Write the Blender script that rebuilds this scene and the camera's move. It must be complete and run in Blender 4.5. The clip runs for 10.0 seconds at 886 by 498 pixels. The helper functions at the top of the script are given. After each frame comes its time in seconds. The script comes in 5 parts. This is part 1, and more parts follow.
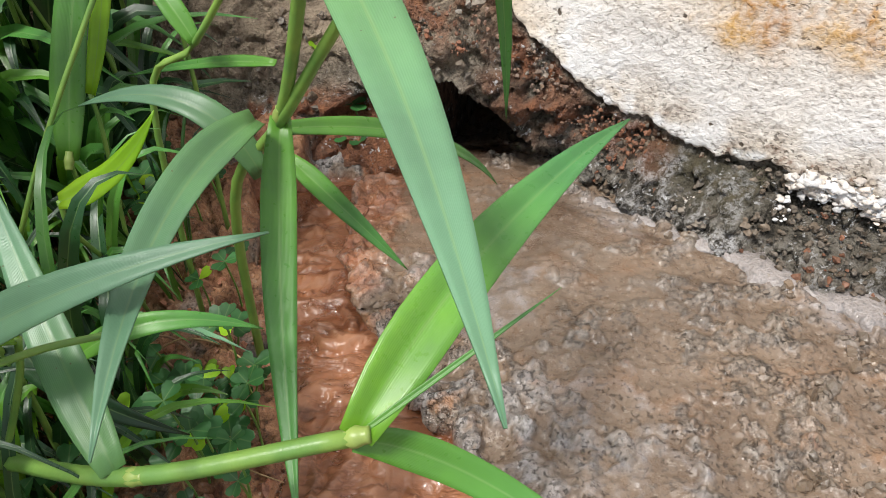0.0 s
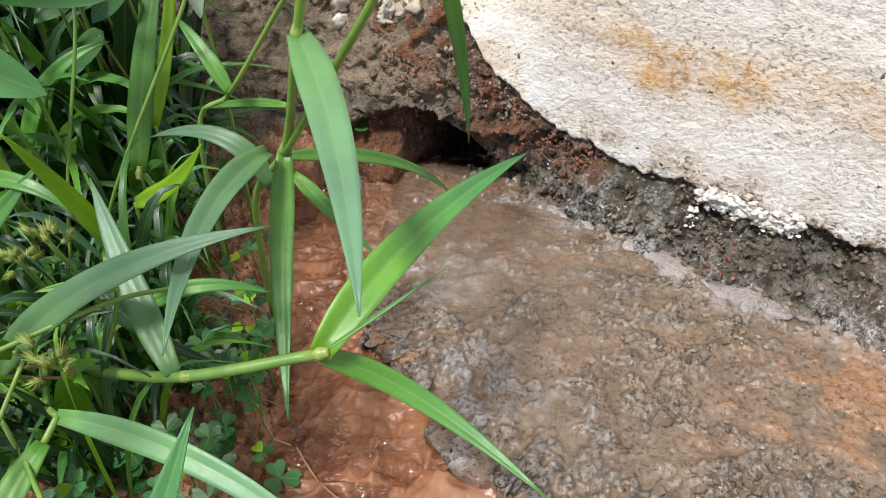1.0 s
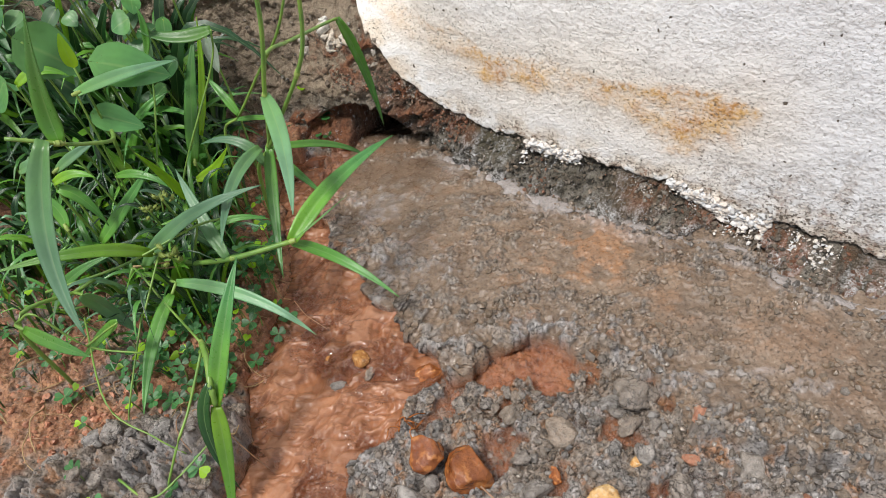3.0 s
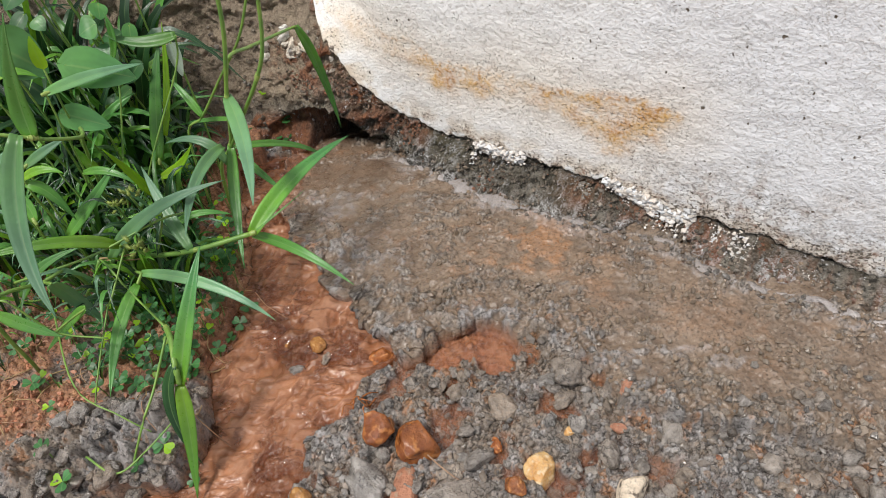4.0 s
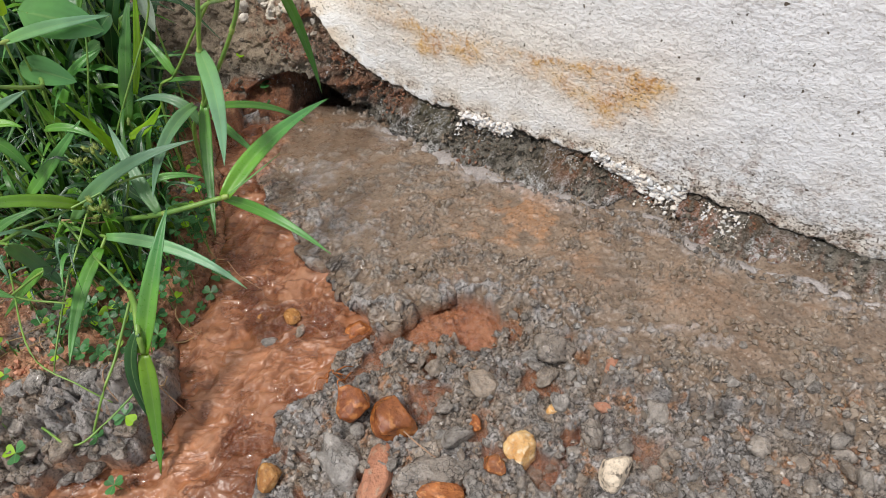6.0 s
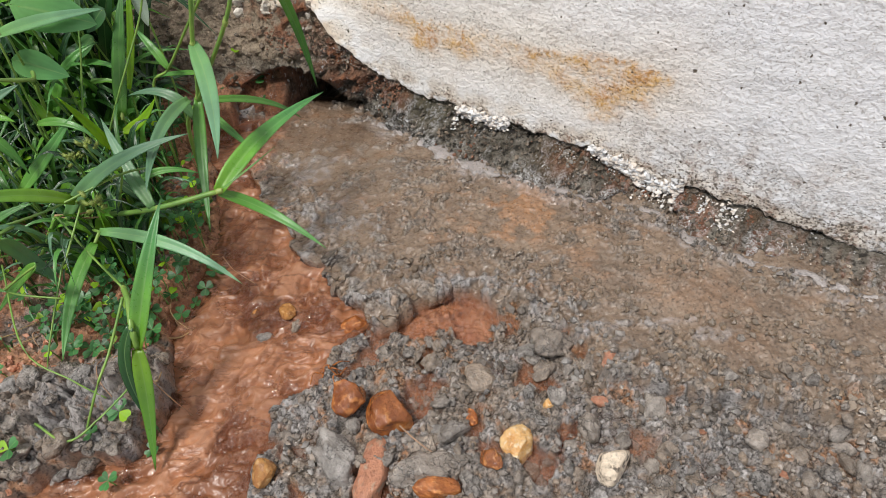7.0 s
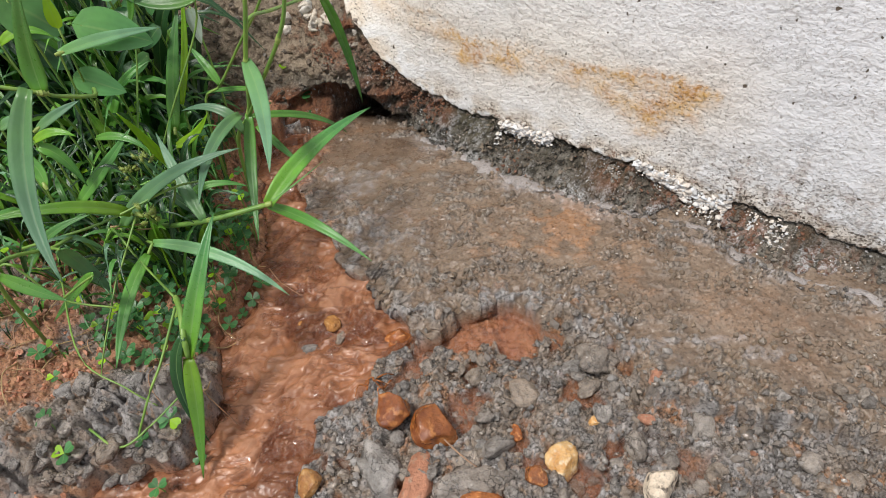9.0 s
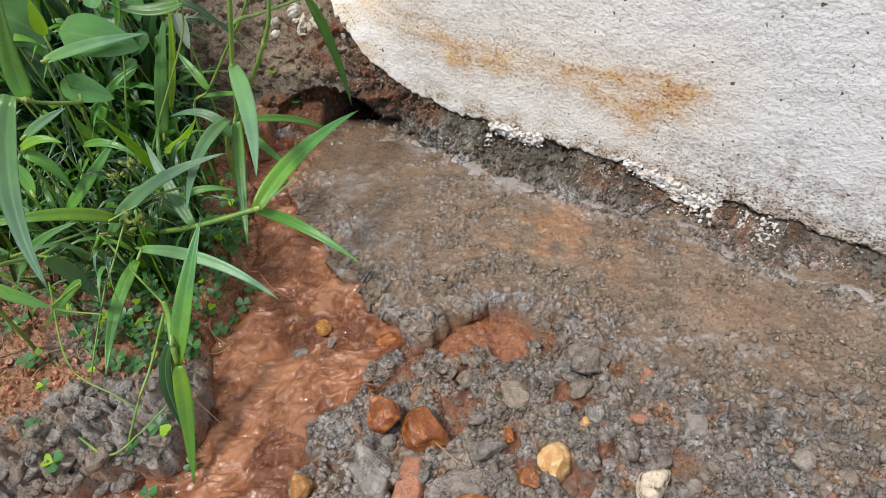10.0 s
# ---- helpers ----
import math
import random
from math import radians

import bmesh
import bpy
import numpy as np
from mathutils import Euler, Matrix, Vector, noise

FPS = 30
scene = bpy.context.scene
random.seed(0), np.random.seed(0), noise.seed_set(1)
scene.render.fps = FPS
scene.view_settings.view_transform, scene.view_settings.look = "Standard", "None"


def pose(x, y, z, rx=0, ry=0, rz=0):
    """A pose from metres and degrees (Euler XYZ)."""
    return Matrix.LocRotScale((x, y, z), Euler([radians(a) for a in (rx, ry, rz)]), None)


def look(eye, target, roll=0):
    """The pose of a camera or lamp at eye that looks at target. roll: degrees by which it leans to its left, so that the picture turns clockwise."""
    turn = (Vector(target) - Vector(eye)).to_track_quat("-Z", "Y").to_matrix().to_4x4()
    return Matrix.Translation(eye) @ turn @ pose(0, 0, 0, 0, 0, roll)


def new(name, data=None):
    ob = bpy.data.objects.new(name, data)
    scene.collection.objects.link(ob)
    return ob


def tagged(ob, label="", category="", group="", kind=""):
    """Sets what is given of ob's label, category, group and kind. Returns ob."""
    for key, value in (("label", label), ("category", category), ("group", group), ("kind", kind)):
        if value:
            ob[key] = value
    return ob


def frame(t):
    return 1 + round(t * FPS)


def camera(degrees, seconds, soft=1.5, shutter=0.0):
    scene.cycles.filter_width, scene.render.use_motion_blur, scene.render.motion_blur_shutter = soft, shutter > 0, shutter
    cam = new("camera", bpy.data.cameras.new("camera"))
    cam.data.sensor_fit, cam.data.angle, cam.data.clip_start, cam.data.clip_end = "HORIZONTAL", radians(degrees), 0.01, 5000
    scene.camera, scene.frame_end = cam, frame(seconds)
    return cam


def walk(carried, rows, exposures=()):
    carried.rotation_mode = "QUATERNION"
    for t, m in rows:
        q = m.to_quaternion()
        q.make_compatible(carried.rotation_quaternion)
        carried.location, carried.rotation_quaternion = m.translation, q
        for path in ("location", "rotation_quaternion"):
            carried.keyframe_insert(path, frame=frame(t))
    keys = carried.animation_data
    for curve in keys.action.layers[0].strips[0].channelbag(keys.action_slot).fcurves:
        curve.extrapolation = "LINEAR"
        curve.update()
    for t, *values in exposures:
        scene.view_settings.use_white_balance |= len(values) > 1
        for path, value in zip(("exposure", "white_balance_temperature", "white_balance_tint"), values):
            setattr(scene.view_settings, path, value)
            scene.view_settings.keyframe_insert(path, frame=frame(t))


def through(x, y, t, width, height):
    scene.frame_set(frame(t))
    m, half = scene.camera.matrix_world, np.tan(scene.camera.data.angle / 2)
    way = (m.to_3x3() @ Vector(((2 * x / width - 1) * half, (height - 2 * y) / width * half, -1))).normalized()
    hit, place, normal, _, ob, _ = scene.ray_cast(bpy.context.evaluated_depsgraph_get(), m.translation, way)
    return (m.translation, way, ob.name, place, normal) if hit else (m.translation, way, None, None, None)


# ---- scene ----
cam = camera(66.0, 10.0, soft=0.5)
PATH = [
    (0, (0.0042, -0.0125, 0.2005), (-0.0093, 0.7626, -0.4312), -1.93),
    (0.5, (0.0163, -0.0438, 0.2287), (-0.0111, 0.7283, -0.4061), -2.20),
    (1, (0.0376, -0.0784, 0.2495), (-0.0247, 0.6962, -0.3797), -2.98),
    (1.5, (0.0645, -0.1315, 0.2935), (-0.0433, 0.6385, -0.3354), -4.63),
    (2, (0.0946, -0.1902, 0.3279), (-0.0204, 0.5637, -0.3189), -6.39),
    (2.5, (0.1259, -0.2447, 0.3657), (-0.0132, 0.4791, -0.3101), -10.24),
    (2.7, (0.1337, -0.2596, 0.3790), (0.0040, 0.4585, -0.3048), -10.71),
    (3.8, (0.1594, -0.3153, 0.4174), (0.0878, 0.4185, -0.2581), -9.14),
    (4, (0.1579, -0.3177, 0.4103), (0.0958, 0.4155, -0.2669), -8.25),
    (4.5, (0.1560, -0.3127, 0.3972), (0.1021, 0.4136, -0.2881), -6.73),
    (5, (0.1548, -0.3108, 0.3895), (0.1111, 0.4129, -0.2992), -5.81),
    (5.5, (0.1549, -0.3093, 0.3895), (0.1164, 0.4109, -0.3033), -5.51),
    (7, (0.1573, -0.3098, 0.3828), (0.1224, 0.4069, -0.3137), -5.66),
    (7.5, (0.1562, -0.3105, 0.3852), (0.1091, 0.4091, -0.3076), -6.03),
    (8, (0.1567, -0.3115, 0.3852), (0.1110, 0.4156, -0.2998), -5.99),
    (8.5, (0.1538, -0.3103, 0.3825), (0.0969, 0.4197, -0.2987), -6.54),
    (9, (0.1495, -0.3108, 0.3849), (0.0663, 0.4197, -0.2930), -7.61),
    (9.5, (0.1540, -0.3110, 0.3845), (0.0722, 0.4208, -0.2921), -8.08),
    (10, (0.1554, -0.3106, 0.3821), (0.0749, 0.4240, -0.2916), -8.28),
]
walk(cam, [(t, look(eye, target, roll)) for t, eye, target, roll in PATH],
     exposures=((0.0, 0.30), (1.0, 0.25), (2.5, 0.15), (4.0, 0.0), (10.0, 0.0)))

# ---- sky and sun: bright overcast ----
world = bpy.data.worlds.new("overcast_sky")
scene.world = world
world.use_nodes = True
wt = world.node_tree
sky = wt.nodes.new("ShaderNodeTexSky")
sky.sky_type, sky.sun_disc = "NISHITA", False
sky.sun_elevation, sky.sun_rotation = radians(62), radians(215)
veil = wt.nodes.new("ShaderNodeMix")
veil.data_type = "RGBA"
veil.inputs[0].default_value = 0.62
veil.inputs[7].default_value = (7.0, 7.2, 7.55, 1)
wt.links.new(sky.outputs[0], veil.inputs[6])
wt.links.new(veil.outputs[2], wt.nodes["Background"].inputs[0])
wt.nodes["Background"].inputs[1].default_value = 0.102
sun = new("sun", bpy.data.lights.new("sun", "SUN"))
sun.data.energy, sun.data.angle, sun.data.color = 3.4, radians(12), (1, 0.965, 0.915)
sun.matrix_world = look((-0.70, -0.68, 2.3), (0.1, 0.1, 0))


# ---- noise on arrays ----
class Noise:
    def __init__(self, seed):
        r = np.random.RandomState(seed)
        self.p = np.tile(r.permutation(256), 3)
        a = r.rand(256) * 2 * np.pi
        self.g = np.stack([np.cos(a), np.sin(a)], 1)
        self.r = r.rand(256, 3)

    def h(self, i, j):
        return self.p[self.p[i & 255] + (j & 255)]

    def grad(self, x, y):
        i, j = np.floor(x).astype(int), np.floor(y).astype(int)
        u, v = x - i, y - j
        fu, fv = u * u * u * (u * (u * 6 - 15) + 10), v * v * v * (v * (v * 6 - 15) + 10)

        def corner(a, b):
            g = self.g[self.h(i + a, j + b)]
            return g[..., 0] * (u - a) + g[..., 1] * (v - b)
        return (corner(0, 0) * (1 - fu) + corner(1, 0) * fu) * (1 - fv) + (corner(0, 1) * (1 - fu) + corner(1, 1) * fu) * fv

    def fbm(self, x, y, octaves=4, gain=0.5):
        s, a = 0, 1.0
        for k in range(octaves):
            s = s + a * self.grad(x * 2 ** k + 17.3 * k, y * 2 ** k - 9.1 * k)
            a *= gain
        return s

    def cells(self, x, y):
        """Distance to the nearest and second grain, and a random number of the nearest."""
        i, j = np.floor(x).astype(int), np.floor(y).astype(int)
        d1, d2, rnd = np.full(x.shape, 9.0), np.full(x.shape, 9.0), np.zeros(x.shape)
        for a in (-1, 0, 1):
            for b in (-1, 0, 1):
                q = self.r[self.h(i + a, j + b)]
                d = np.hypot(i + a + q[..., 0] - x, j + b + q[..., 1] - y)
                near = d < d1
                d2 = np.where(near, d1, np.minimum(d2, d))
                rnd = np.where(near, q[..., 2], rnd)
                d1 = np.where(near, d, d1)
        return d1, d2, rnd


NA, NB, NC = Noise(3), Noise(11), Noise(29)


def step(a, b, x):
    t = np.clip((x - a) / (b - a), 0, 1)
    return t * t * (3 - 2 * t)


def inside(X, Y, poly):
    """Signed distance to a polygon, negative inside."""
    d, odd = np.full(X.shape, 1e9), np.zeros(X.shape, bool)
    for (ax, ay), (bx, by) in zip(poly, poly[1:] + poly[:1]):
        ex, ey = bx - ax, by - ay
        t = np.clip(((X - ax) * ex + (Y - ay) * ey) / (ex * ex + ey * ey), 0, 1)
        d = np.minimum(d, np.hypot(X - ax - t * ex, Y - ay - t * ey))
        cross = (ay > Y) != (by > Y)
        with np.errstate(divide="ignore", invalid="ignore"):
            odd ^= cross & (X < ax + (Y - ay) * ex / (ey if ey else 1e-12))
    return np.where(odd, -d, d)


def axis(lo, hi, d, far, n=20):
    """Even steps from lo to hi, then wider and wider ones out to far on both sides."""
    core = np.arange(lo, hi + d / 2, d)
    out = np.geomspace(d * 2, far, n)
    return np.concatenate([lo - out[::-1], core, core[-1] + out])


def grid_mesh(name, P, keep=None):
    """A mesh from an array (rows, columns, 3) of places; keep: which of its vertices stay."""
    r, c = P.shape[:2]
    k = np.arange(r * c).reshape(r, c)
    f = np.stack([k[:-1, :-1], k[:-1, 1:], k[1:, 1:], k[1:, :-1]], -1).reshape(-1, 4)
    v, used = P.reshape(-1, 3), None
    if keep is not None:
        f = f[keep.reshape(-1)[f].all(1)]
        used = np.unique(f)
        back = np.full(r * c, -1)
        back[used] = np.arange(len(used))
        v, f = v[used], back[f]
    me = bpy.data.meshes.new(name)
    me.vertices.add(len(v))
    me.vertices.foreach_set("co", v.astype(np.float32).ravel())
    me.loops.add(f.size)
    me.loops.foreach_set("vertex_index", f.astype(np.int32).ravel())
    me.polygons.add(len(f))
    me.polygons.foreach_set("loop_start", np.arange(0, f.size, 4, dtype=np.int32))
    me.polygons.foreach_set("loop_total", np.full(len(f), 4, dtype=np.int32))
    me.update(calc_edges=True)
    me.polygons.foreach_set("use_smooth", np.ones(len(f), bool))
    return me, used


def paint(me, name, values, used=None):
    """Stores up to three numbers a vertex as a colour attribute: what the surface is made of there, or where shade and
    sheen are painted.
    """
    cols = [np.broadcast_to(v, values[0].shape).ravel() for v in values]
    while len(cols) < 3:
        cols.append(cols[0] * 0)
    a = np.stack(cols + [cols[0] * 0 + 1], 1)
    if used is not None:
        a = a[used]
    me.attributes.new(name, "FLOAT_COLOR", "POINT").data.foreach_set("color", a.astype(np.float32).ravel())


# ---- materials ----
class Shader:
    def __init__(self, name):
        self.m = bpy.data.materials.new(name)
        self.m.use_nodes = True
        self.t = self.m.node_tree
        self.b = self.t.nodes["Principled BSDF"]
        self.out = self.t.nodes["Material Output"]

    def put(self, socket, v):
        if hasattr(v, "is_output"):
            self.t.links.new(v, socket)
        elif isinstance(v, tuple) and len(v) == 3 and socket.type == "RGBA":
            socket.default_value = (*v, 1)
        else:
            socket.default_value = v

    def node(self, kind, out=0, sets=(), **inputs):
        n = self.t.nodes.new("ShaderNode" + kind)
        for k, v in sets:
            if k == "operation":
                n.operation = v
            elif k == "data_type":
                n.data_type = v
            elif k == "blend_type":
                n.blend_type = v
            elif k == "attribute_name":
                n.attribute_name = v
            elif k == "feature":
                n.feature = v
        for k, v in inputs.items():
            self.put(n.inputs[int(k[1:])] if k[0] == "i" and k[1:].isdigit() else n.inputs[k.replace("_", " ")], v)
        return n.outputs[out]

    def pos(self, scale=1.0, stretch=(1, 1, 1)):
        p = self.node("NewGeometry")
        return self.node("Mapping", i0=p, i3=tuple(scale * s for s in stretch))

    def noise(self, scale, detail=4.0, rough=0.55, vec=None, out=0):
        return self.node("TexNoise", out, Vector=vec or self.pos(), Scale=scale, Detail=detail, Roughness=rough)

    def voronoi(self, scale, out=0, vec=None, rand=1.0):
        return self.node("TexVoronoi", out, Vector=vec or self.pos(), Scale=scale, Randomness=rand)

    def ramp(self, x, lo, hi, a=0.0, b=1.0):
        return self.node("MapRange", i0=x, i1=lo, i2=hi, i3=a, i4=b)

    def math(self, op, a, b=0.0):
        return self.node("Math", sets=(("operation", op),), i0=a, i1=b)

    def mix(self, f, a, b, blend="MIX"):
        return self.node("Mix", 2, (("data_type", "RGBA"), ("blend_type", blend)), i0=f, i6=a, i7=b)

    def attr(self, name):
        c = self.t.nodes.new("ShaderNodeAttribute")
        c.attribute_name = name
        s = self.t.nodes.new("ShaderNodeSeparateColor")
        self.t.links.new(c.outputs[0], s.inputs[0])
        return s.outputs

    def random(self):
        return self.node("ObjectInfo", 5)

    def bump(self, height, strength=0.5, distance=0.001):
        n = self.node("Bump", Strength=strength, Distance=distance, Height=height)
        self.t.links.new(n, self.b.inputs["Normal"])
        return n

    def done(self, color, rough=0.6, spec=0.5, metal=0.0):
        self.put(self.b.inputs["Base Color"], color)
        self.put(self.b.inputs["Roughness"], rough)
        self.put(self.b.inputs["Specular IOR Level"], spec)
        self.put(self.b.inputs["Metallic"], metal)
        return self.m


def soil_material():
    s = Shader("wet_soil")
    red, _, grey = s.attr("zones")[:3]
    crumb, wet, orange = s.attr("grains")[:3]
    tone, tint, joint = s.attr("cells")[:3]
    film, skin = s.attr("films")[:2]
    coarse, fine, tiny = s.noise(28, 5), s.noise(130, 5, 0.7), s.noise(420, 3, 0.6)
    c_tan = s.mix(s.ramp(coarse, 0.36, 0.64), (0.142, 0.098, 0.067), (0.226, 0.162, 0.113))
    c_tan = s.mix(s.ramp(fine, 0.46, 0.70, 0, 0.5), c_tan, (0.222, 0.172, 0.128))
    c_tan = s.mix(s.math("MULTIPLY", orange, 0.8), c_tan, s.mix(s.ramp(fine, 0.4, 0.62), (0.36, 0.185, 0.088), (0.27, 0.150, 0.082)))
    c_crumb = s.mix(s.ramp(tone, 0.1, 0.9), (0.135, 0.112, 0.090), (0.320, 0.278, 0.230))
    c_crumb = s.mix(s.ramp(tint, 0.6, 0.9, 0, 0.7), c_crumb, (0.260, 0.170, 0.105))
    c_tan = s.mix(s.math("MULTIPLY", crumb, 0.75), c_tan, c_crumb)
    c_red = s.mix(s.ramp(coarse, 0.4, 0.62), (0.36, 0.130, 0.062), (0.46, 0.215, 0.110))
    c_red = s.mix(s.math("SUBTRACT", 1.0, wet), c_red, s.mix(s.ramp(coarse, 0.4, 0.6), (0.30, 0.135, 0.064), (0.48, 0.245, 0.125)))
    c_red = s.mix(s.ramp(fine, 0.45, 0.68), c_red, (0.21, 0.085, 0.048))
    c_grey = s.mix(s.ramp(tone, 0.05, 0.95), (0.118, 0.107, 0.101), (0.425, 0.398, 0.380))
    c_grey = s.mix(s.ramp(tint, 0.72, 0.95, 0, 0.8), c_grey, (0.270, 0.175, 0.110))
    c_grey = s.mix(s.ramp(coarse, 0.45, 0.58, 0, 0.7), c_grey, (0.260, 0.195, 0.138))
    c_grey = s.mix(s.ramp(s.noise(44, 3, 0.6), 0.57, 0.64, 0, 0.8), c_grey, (0.36, 0.175, 0.080))
    c_grey = s.mix(s.ramp(fine, 0.54, 0.72, 0, 0.5), c_grey, (0.105, 0.092, 0.082))
    col = s.mix(red, s.mix(grey, c_tan, c_grey), c_red)
    # shade between crumbs, put into the colour through the joint mask
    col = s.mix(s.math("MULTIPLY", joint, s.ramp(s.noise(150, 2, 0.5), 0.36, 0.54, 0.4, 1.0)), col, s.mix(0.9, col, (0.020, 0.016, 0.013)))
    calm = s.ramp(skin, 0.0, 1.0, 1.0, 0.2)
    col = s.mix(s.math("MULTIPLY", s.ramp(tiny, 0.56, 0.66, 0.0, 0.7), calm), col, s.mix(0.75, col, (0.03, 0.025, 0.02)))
    col = s.mix(s.ramp(tiny, 0.40, 0.30, 0.0, 0.35), col, (0.50, 0.44, 0.37))
    col = s.mix(s.math("MULTIPLY", film, s.ramp(fine, 0.35, 0.60, 0.85, 0.15)), col, s.mix(s.ramp(fine, 0.4, 0.62), (0.44, 0.425, 0.43), (0.27, 0.255, 0.25)))
    # cracks and pits: shade of tiny recesses put into the colour below
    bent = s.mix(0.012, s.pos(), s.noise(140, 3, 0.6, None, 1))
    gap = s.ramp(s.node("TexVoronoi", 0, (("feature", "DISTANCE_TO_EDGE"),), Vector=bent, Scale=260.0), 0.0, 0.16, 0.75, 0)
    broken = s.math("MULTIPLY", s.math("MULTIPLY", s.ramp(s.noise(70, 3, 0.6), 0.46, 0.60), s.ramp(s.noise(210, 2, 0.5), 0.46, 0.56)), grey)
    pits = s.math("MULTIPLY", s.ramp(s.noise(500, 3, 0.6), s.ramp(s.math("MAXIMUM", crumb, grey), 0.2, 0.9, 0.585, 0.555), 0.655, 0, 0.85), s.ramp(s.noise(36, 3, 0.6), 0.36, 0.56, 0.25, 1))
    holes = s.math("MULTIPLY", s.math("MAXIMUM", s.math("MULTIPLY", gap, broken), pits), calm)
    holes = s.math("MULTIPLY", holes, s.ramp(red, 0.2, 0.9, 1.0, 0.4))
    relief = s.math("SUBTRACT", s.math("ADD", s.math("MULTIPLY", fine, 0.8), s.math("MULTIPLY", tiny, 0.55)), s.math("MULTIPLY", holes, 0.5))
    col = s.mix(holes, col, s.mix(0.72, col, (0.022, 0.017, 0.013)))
    s.bump(s.math("MULTIPLY", relief, s.math("MULTIPLY", calm, s.ramp(s.math("MAXIMUM", s.math("MULTIPLY", crumb, 0.8), s.math("MAXIMUM", grey, red)), 0.1, 0.9, 0.5, 1.25))), 1.0, 0.0020)
    dry = s.ramp(fine, 0.3, 0.7, 0.55, 0.9)
    damp = s.ramp(fine, 0.35, 0.68, 0.06, 0.32)
    rough = s.node("Mix", 0, (("data_type", "FLOAT"),), i0=wet, i2=dry, i3=damp)
    return s.done(col, rough, 0.6)


def plaster_material():
    s = Shader("stained_plaster")
    rust, damp, flake = s.attr("stain")[:3]
    broad, mid = s.noise(7, 4), s.noise(60, 5, 0.6)
    fine = s.noise(390, 3, 0.6, s.pos(1, (0.95, 0.95, 1.1)))
    col = s.mix(s.ramp(broad, 0.35, 0.65), (0.81, 0.805, 0.795), (0.87, 0.872, 0.875))
    col = s.mix(s.ramp(mid, 0.5, 0.75, 0, 0.55), col, (0.70, 0.68, 0.65))
    # right side greyer and bluer: tint of the light put into the colour
    col = s.mix(s.attr("edge")[1], col, s.mix(s.ramp(mid, 0.4, 0.65), (0.775, 0.78, 0.80), (0.73, 0.73, 0.735)))
    col = s.mix(damp, col, s.mix(s.ramp(mid, 0.35, 0.6), (0.68, 0.57, 0.45), (0.80, 0.73, 0.63)))
    stain = s.mix(s.ramp(mid, 0.40, 0.66), (0.66, 0.40, 0.14), (0.45, 0.20, 0.05))
    col = s.mix(s.math("MULTIPLY", rust, s.ramp(fine, 0.25, 0.6, 0.35, 1.0)), col, stain)
    col = s.mix(s.ramp(fine, 0.55, 0.70, 0, 0.55), col, s.mix(0.75, col, (0.22, 0.17, 0.12)))
    dots = s.math("MULTIPLY", s.ramp(s.voronoi(95, 0, s.mix(0.004, s.pos(), s.noise(300, 2, 0.5, None, 1))), 0.085, 0.125, 1, 0), s.ramp(s.math("ADD", s.noise(34, 2), s.math("MULTIPLY", s.attr("edge")[1], 0.06)), 0.55, 0.58))
    speck = s.noise(420, 2, 0.5, s.pos(1, (0.95, 0.95, 1.1)))
    dust = s.math("MULTIPLY", s.ramp(speck, 0.62, 0.67, 0, 0.85), s.ramp(s.noise(24, 4, 0.65), 0.46, 0.72, 0.05, 0.8))
    grit = s.math("MULTIPLY", s.ramp(speck, 0.58, 0.66, 0, 0.75), s.math("MAXIMUM", damp, rust))
    cracks = s.ramp(s.node("TexVoronoi", 0, (("feature", "DISTANCE_TO_EDGE"),), Vector=s.mix(0.08, s.pos(), s.noise(90, 3, 0.6, None, 1)), Scale=26.0), 0.0, 0.010, 0.35, 0)
    cracks = s.math("MULTIPLY", cracks, s.ramp(s.noise(22, 3), 0.54, 0.62))
    dark = s.math("MAXIMUM", s.math("MAXIMUM", dots, dust), s.math("MAXIMUM", cracks, s.math("MULTIPLY", grit, s.ramp(s.noise(55, 3), 0.40, 0.58))))
    edge = s.attr("edge")[0]
    dirt = s.math("MULTIPLY", edge, s.ramp(s.noise(75, 4, 0.7), 0.42, 0.58))
    col = s.mix(s.math("MULTIPLY", dirt, 0.85), col, s.mix(s.ramp(fine, 0.42, 0.58), (0.50, 0.42, 0.34), s.mix(s.ramp(mid, 0.45, 0.6), (0.12, 0.10, 0.075), (0.22, 0.095, 0.045))))
    dark = s.math("MAXIMUM", dark, s.math("MULTIPLY", edge, s.ramp(speck, 0.55, 0.62, 0, 0.9)))
    col = s.mix(dark, col, (0.13, 0.105, 0.08))
    col = s.mix(flake, col, (0.86, 0.86, 0.85))
    s.bump(s.math("SUBTRACT", s.math("ADD", s.math("MULTIPLY", mid, 0.25), fine), s.math("MULTIPLY", dark, 0.6)), 1.0, 0.0011)
    return s.done(col, 0.86, 0.25)


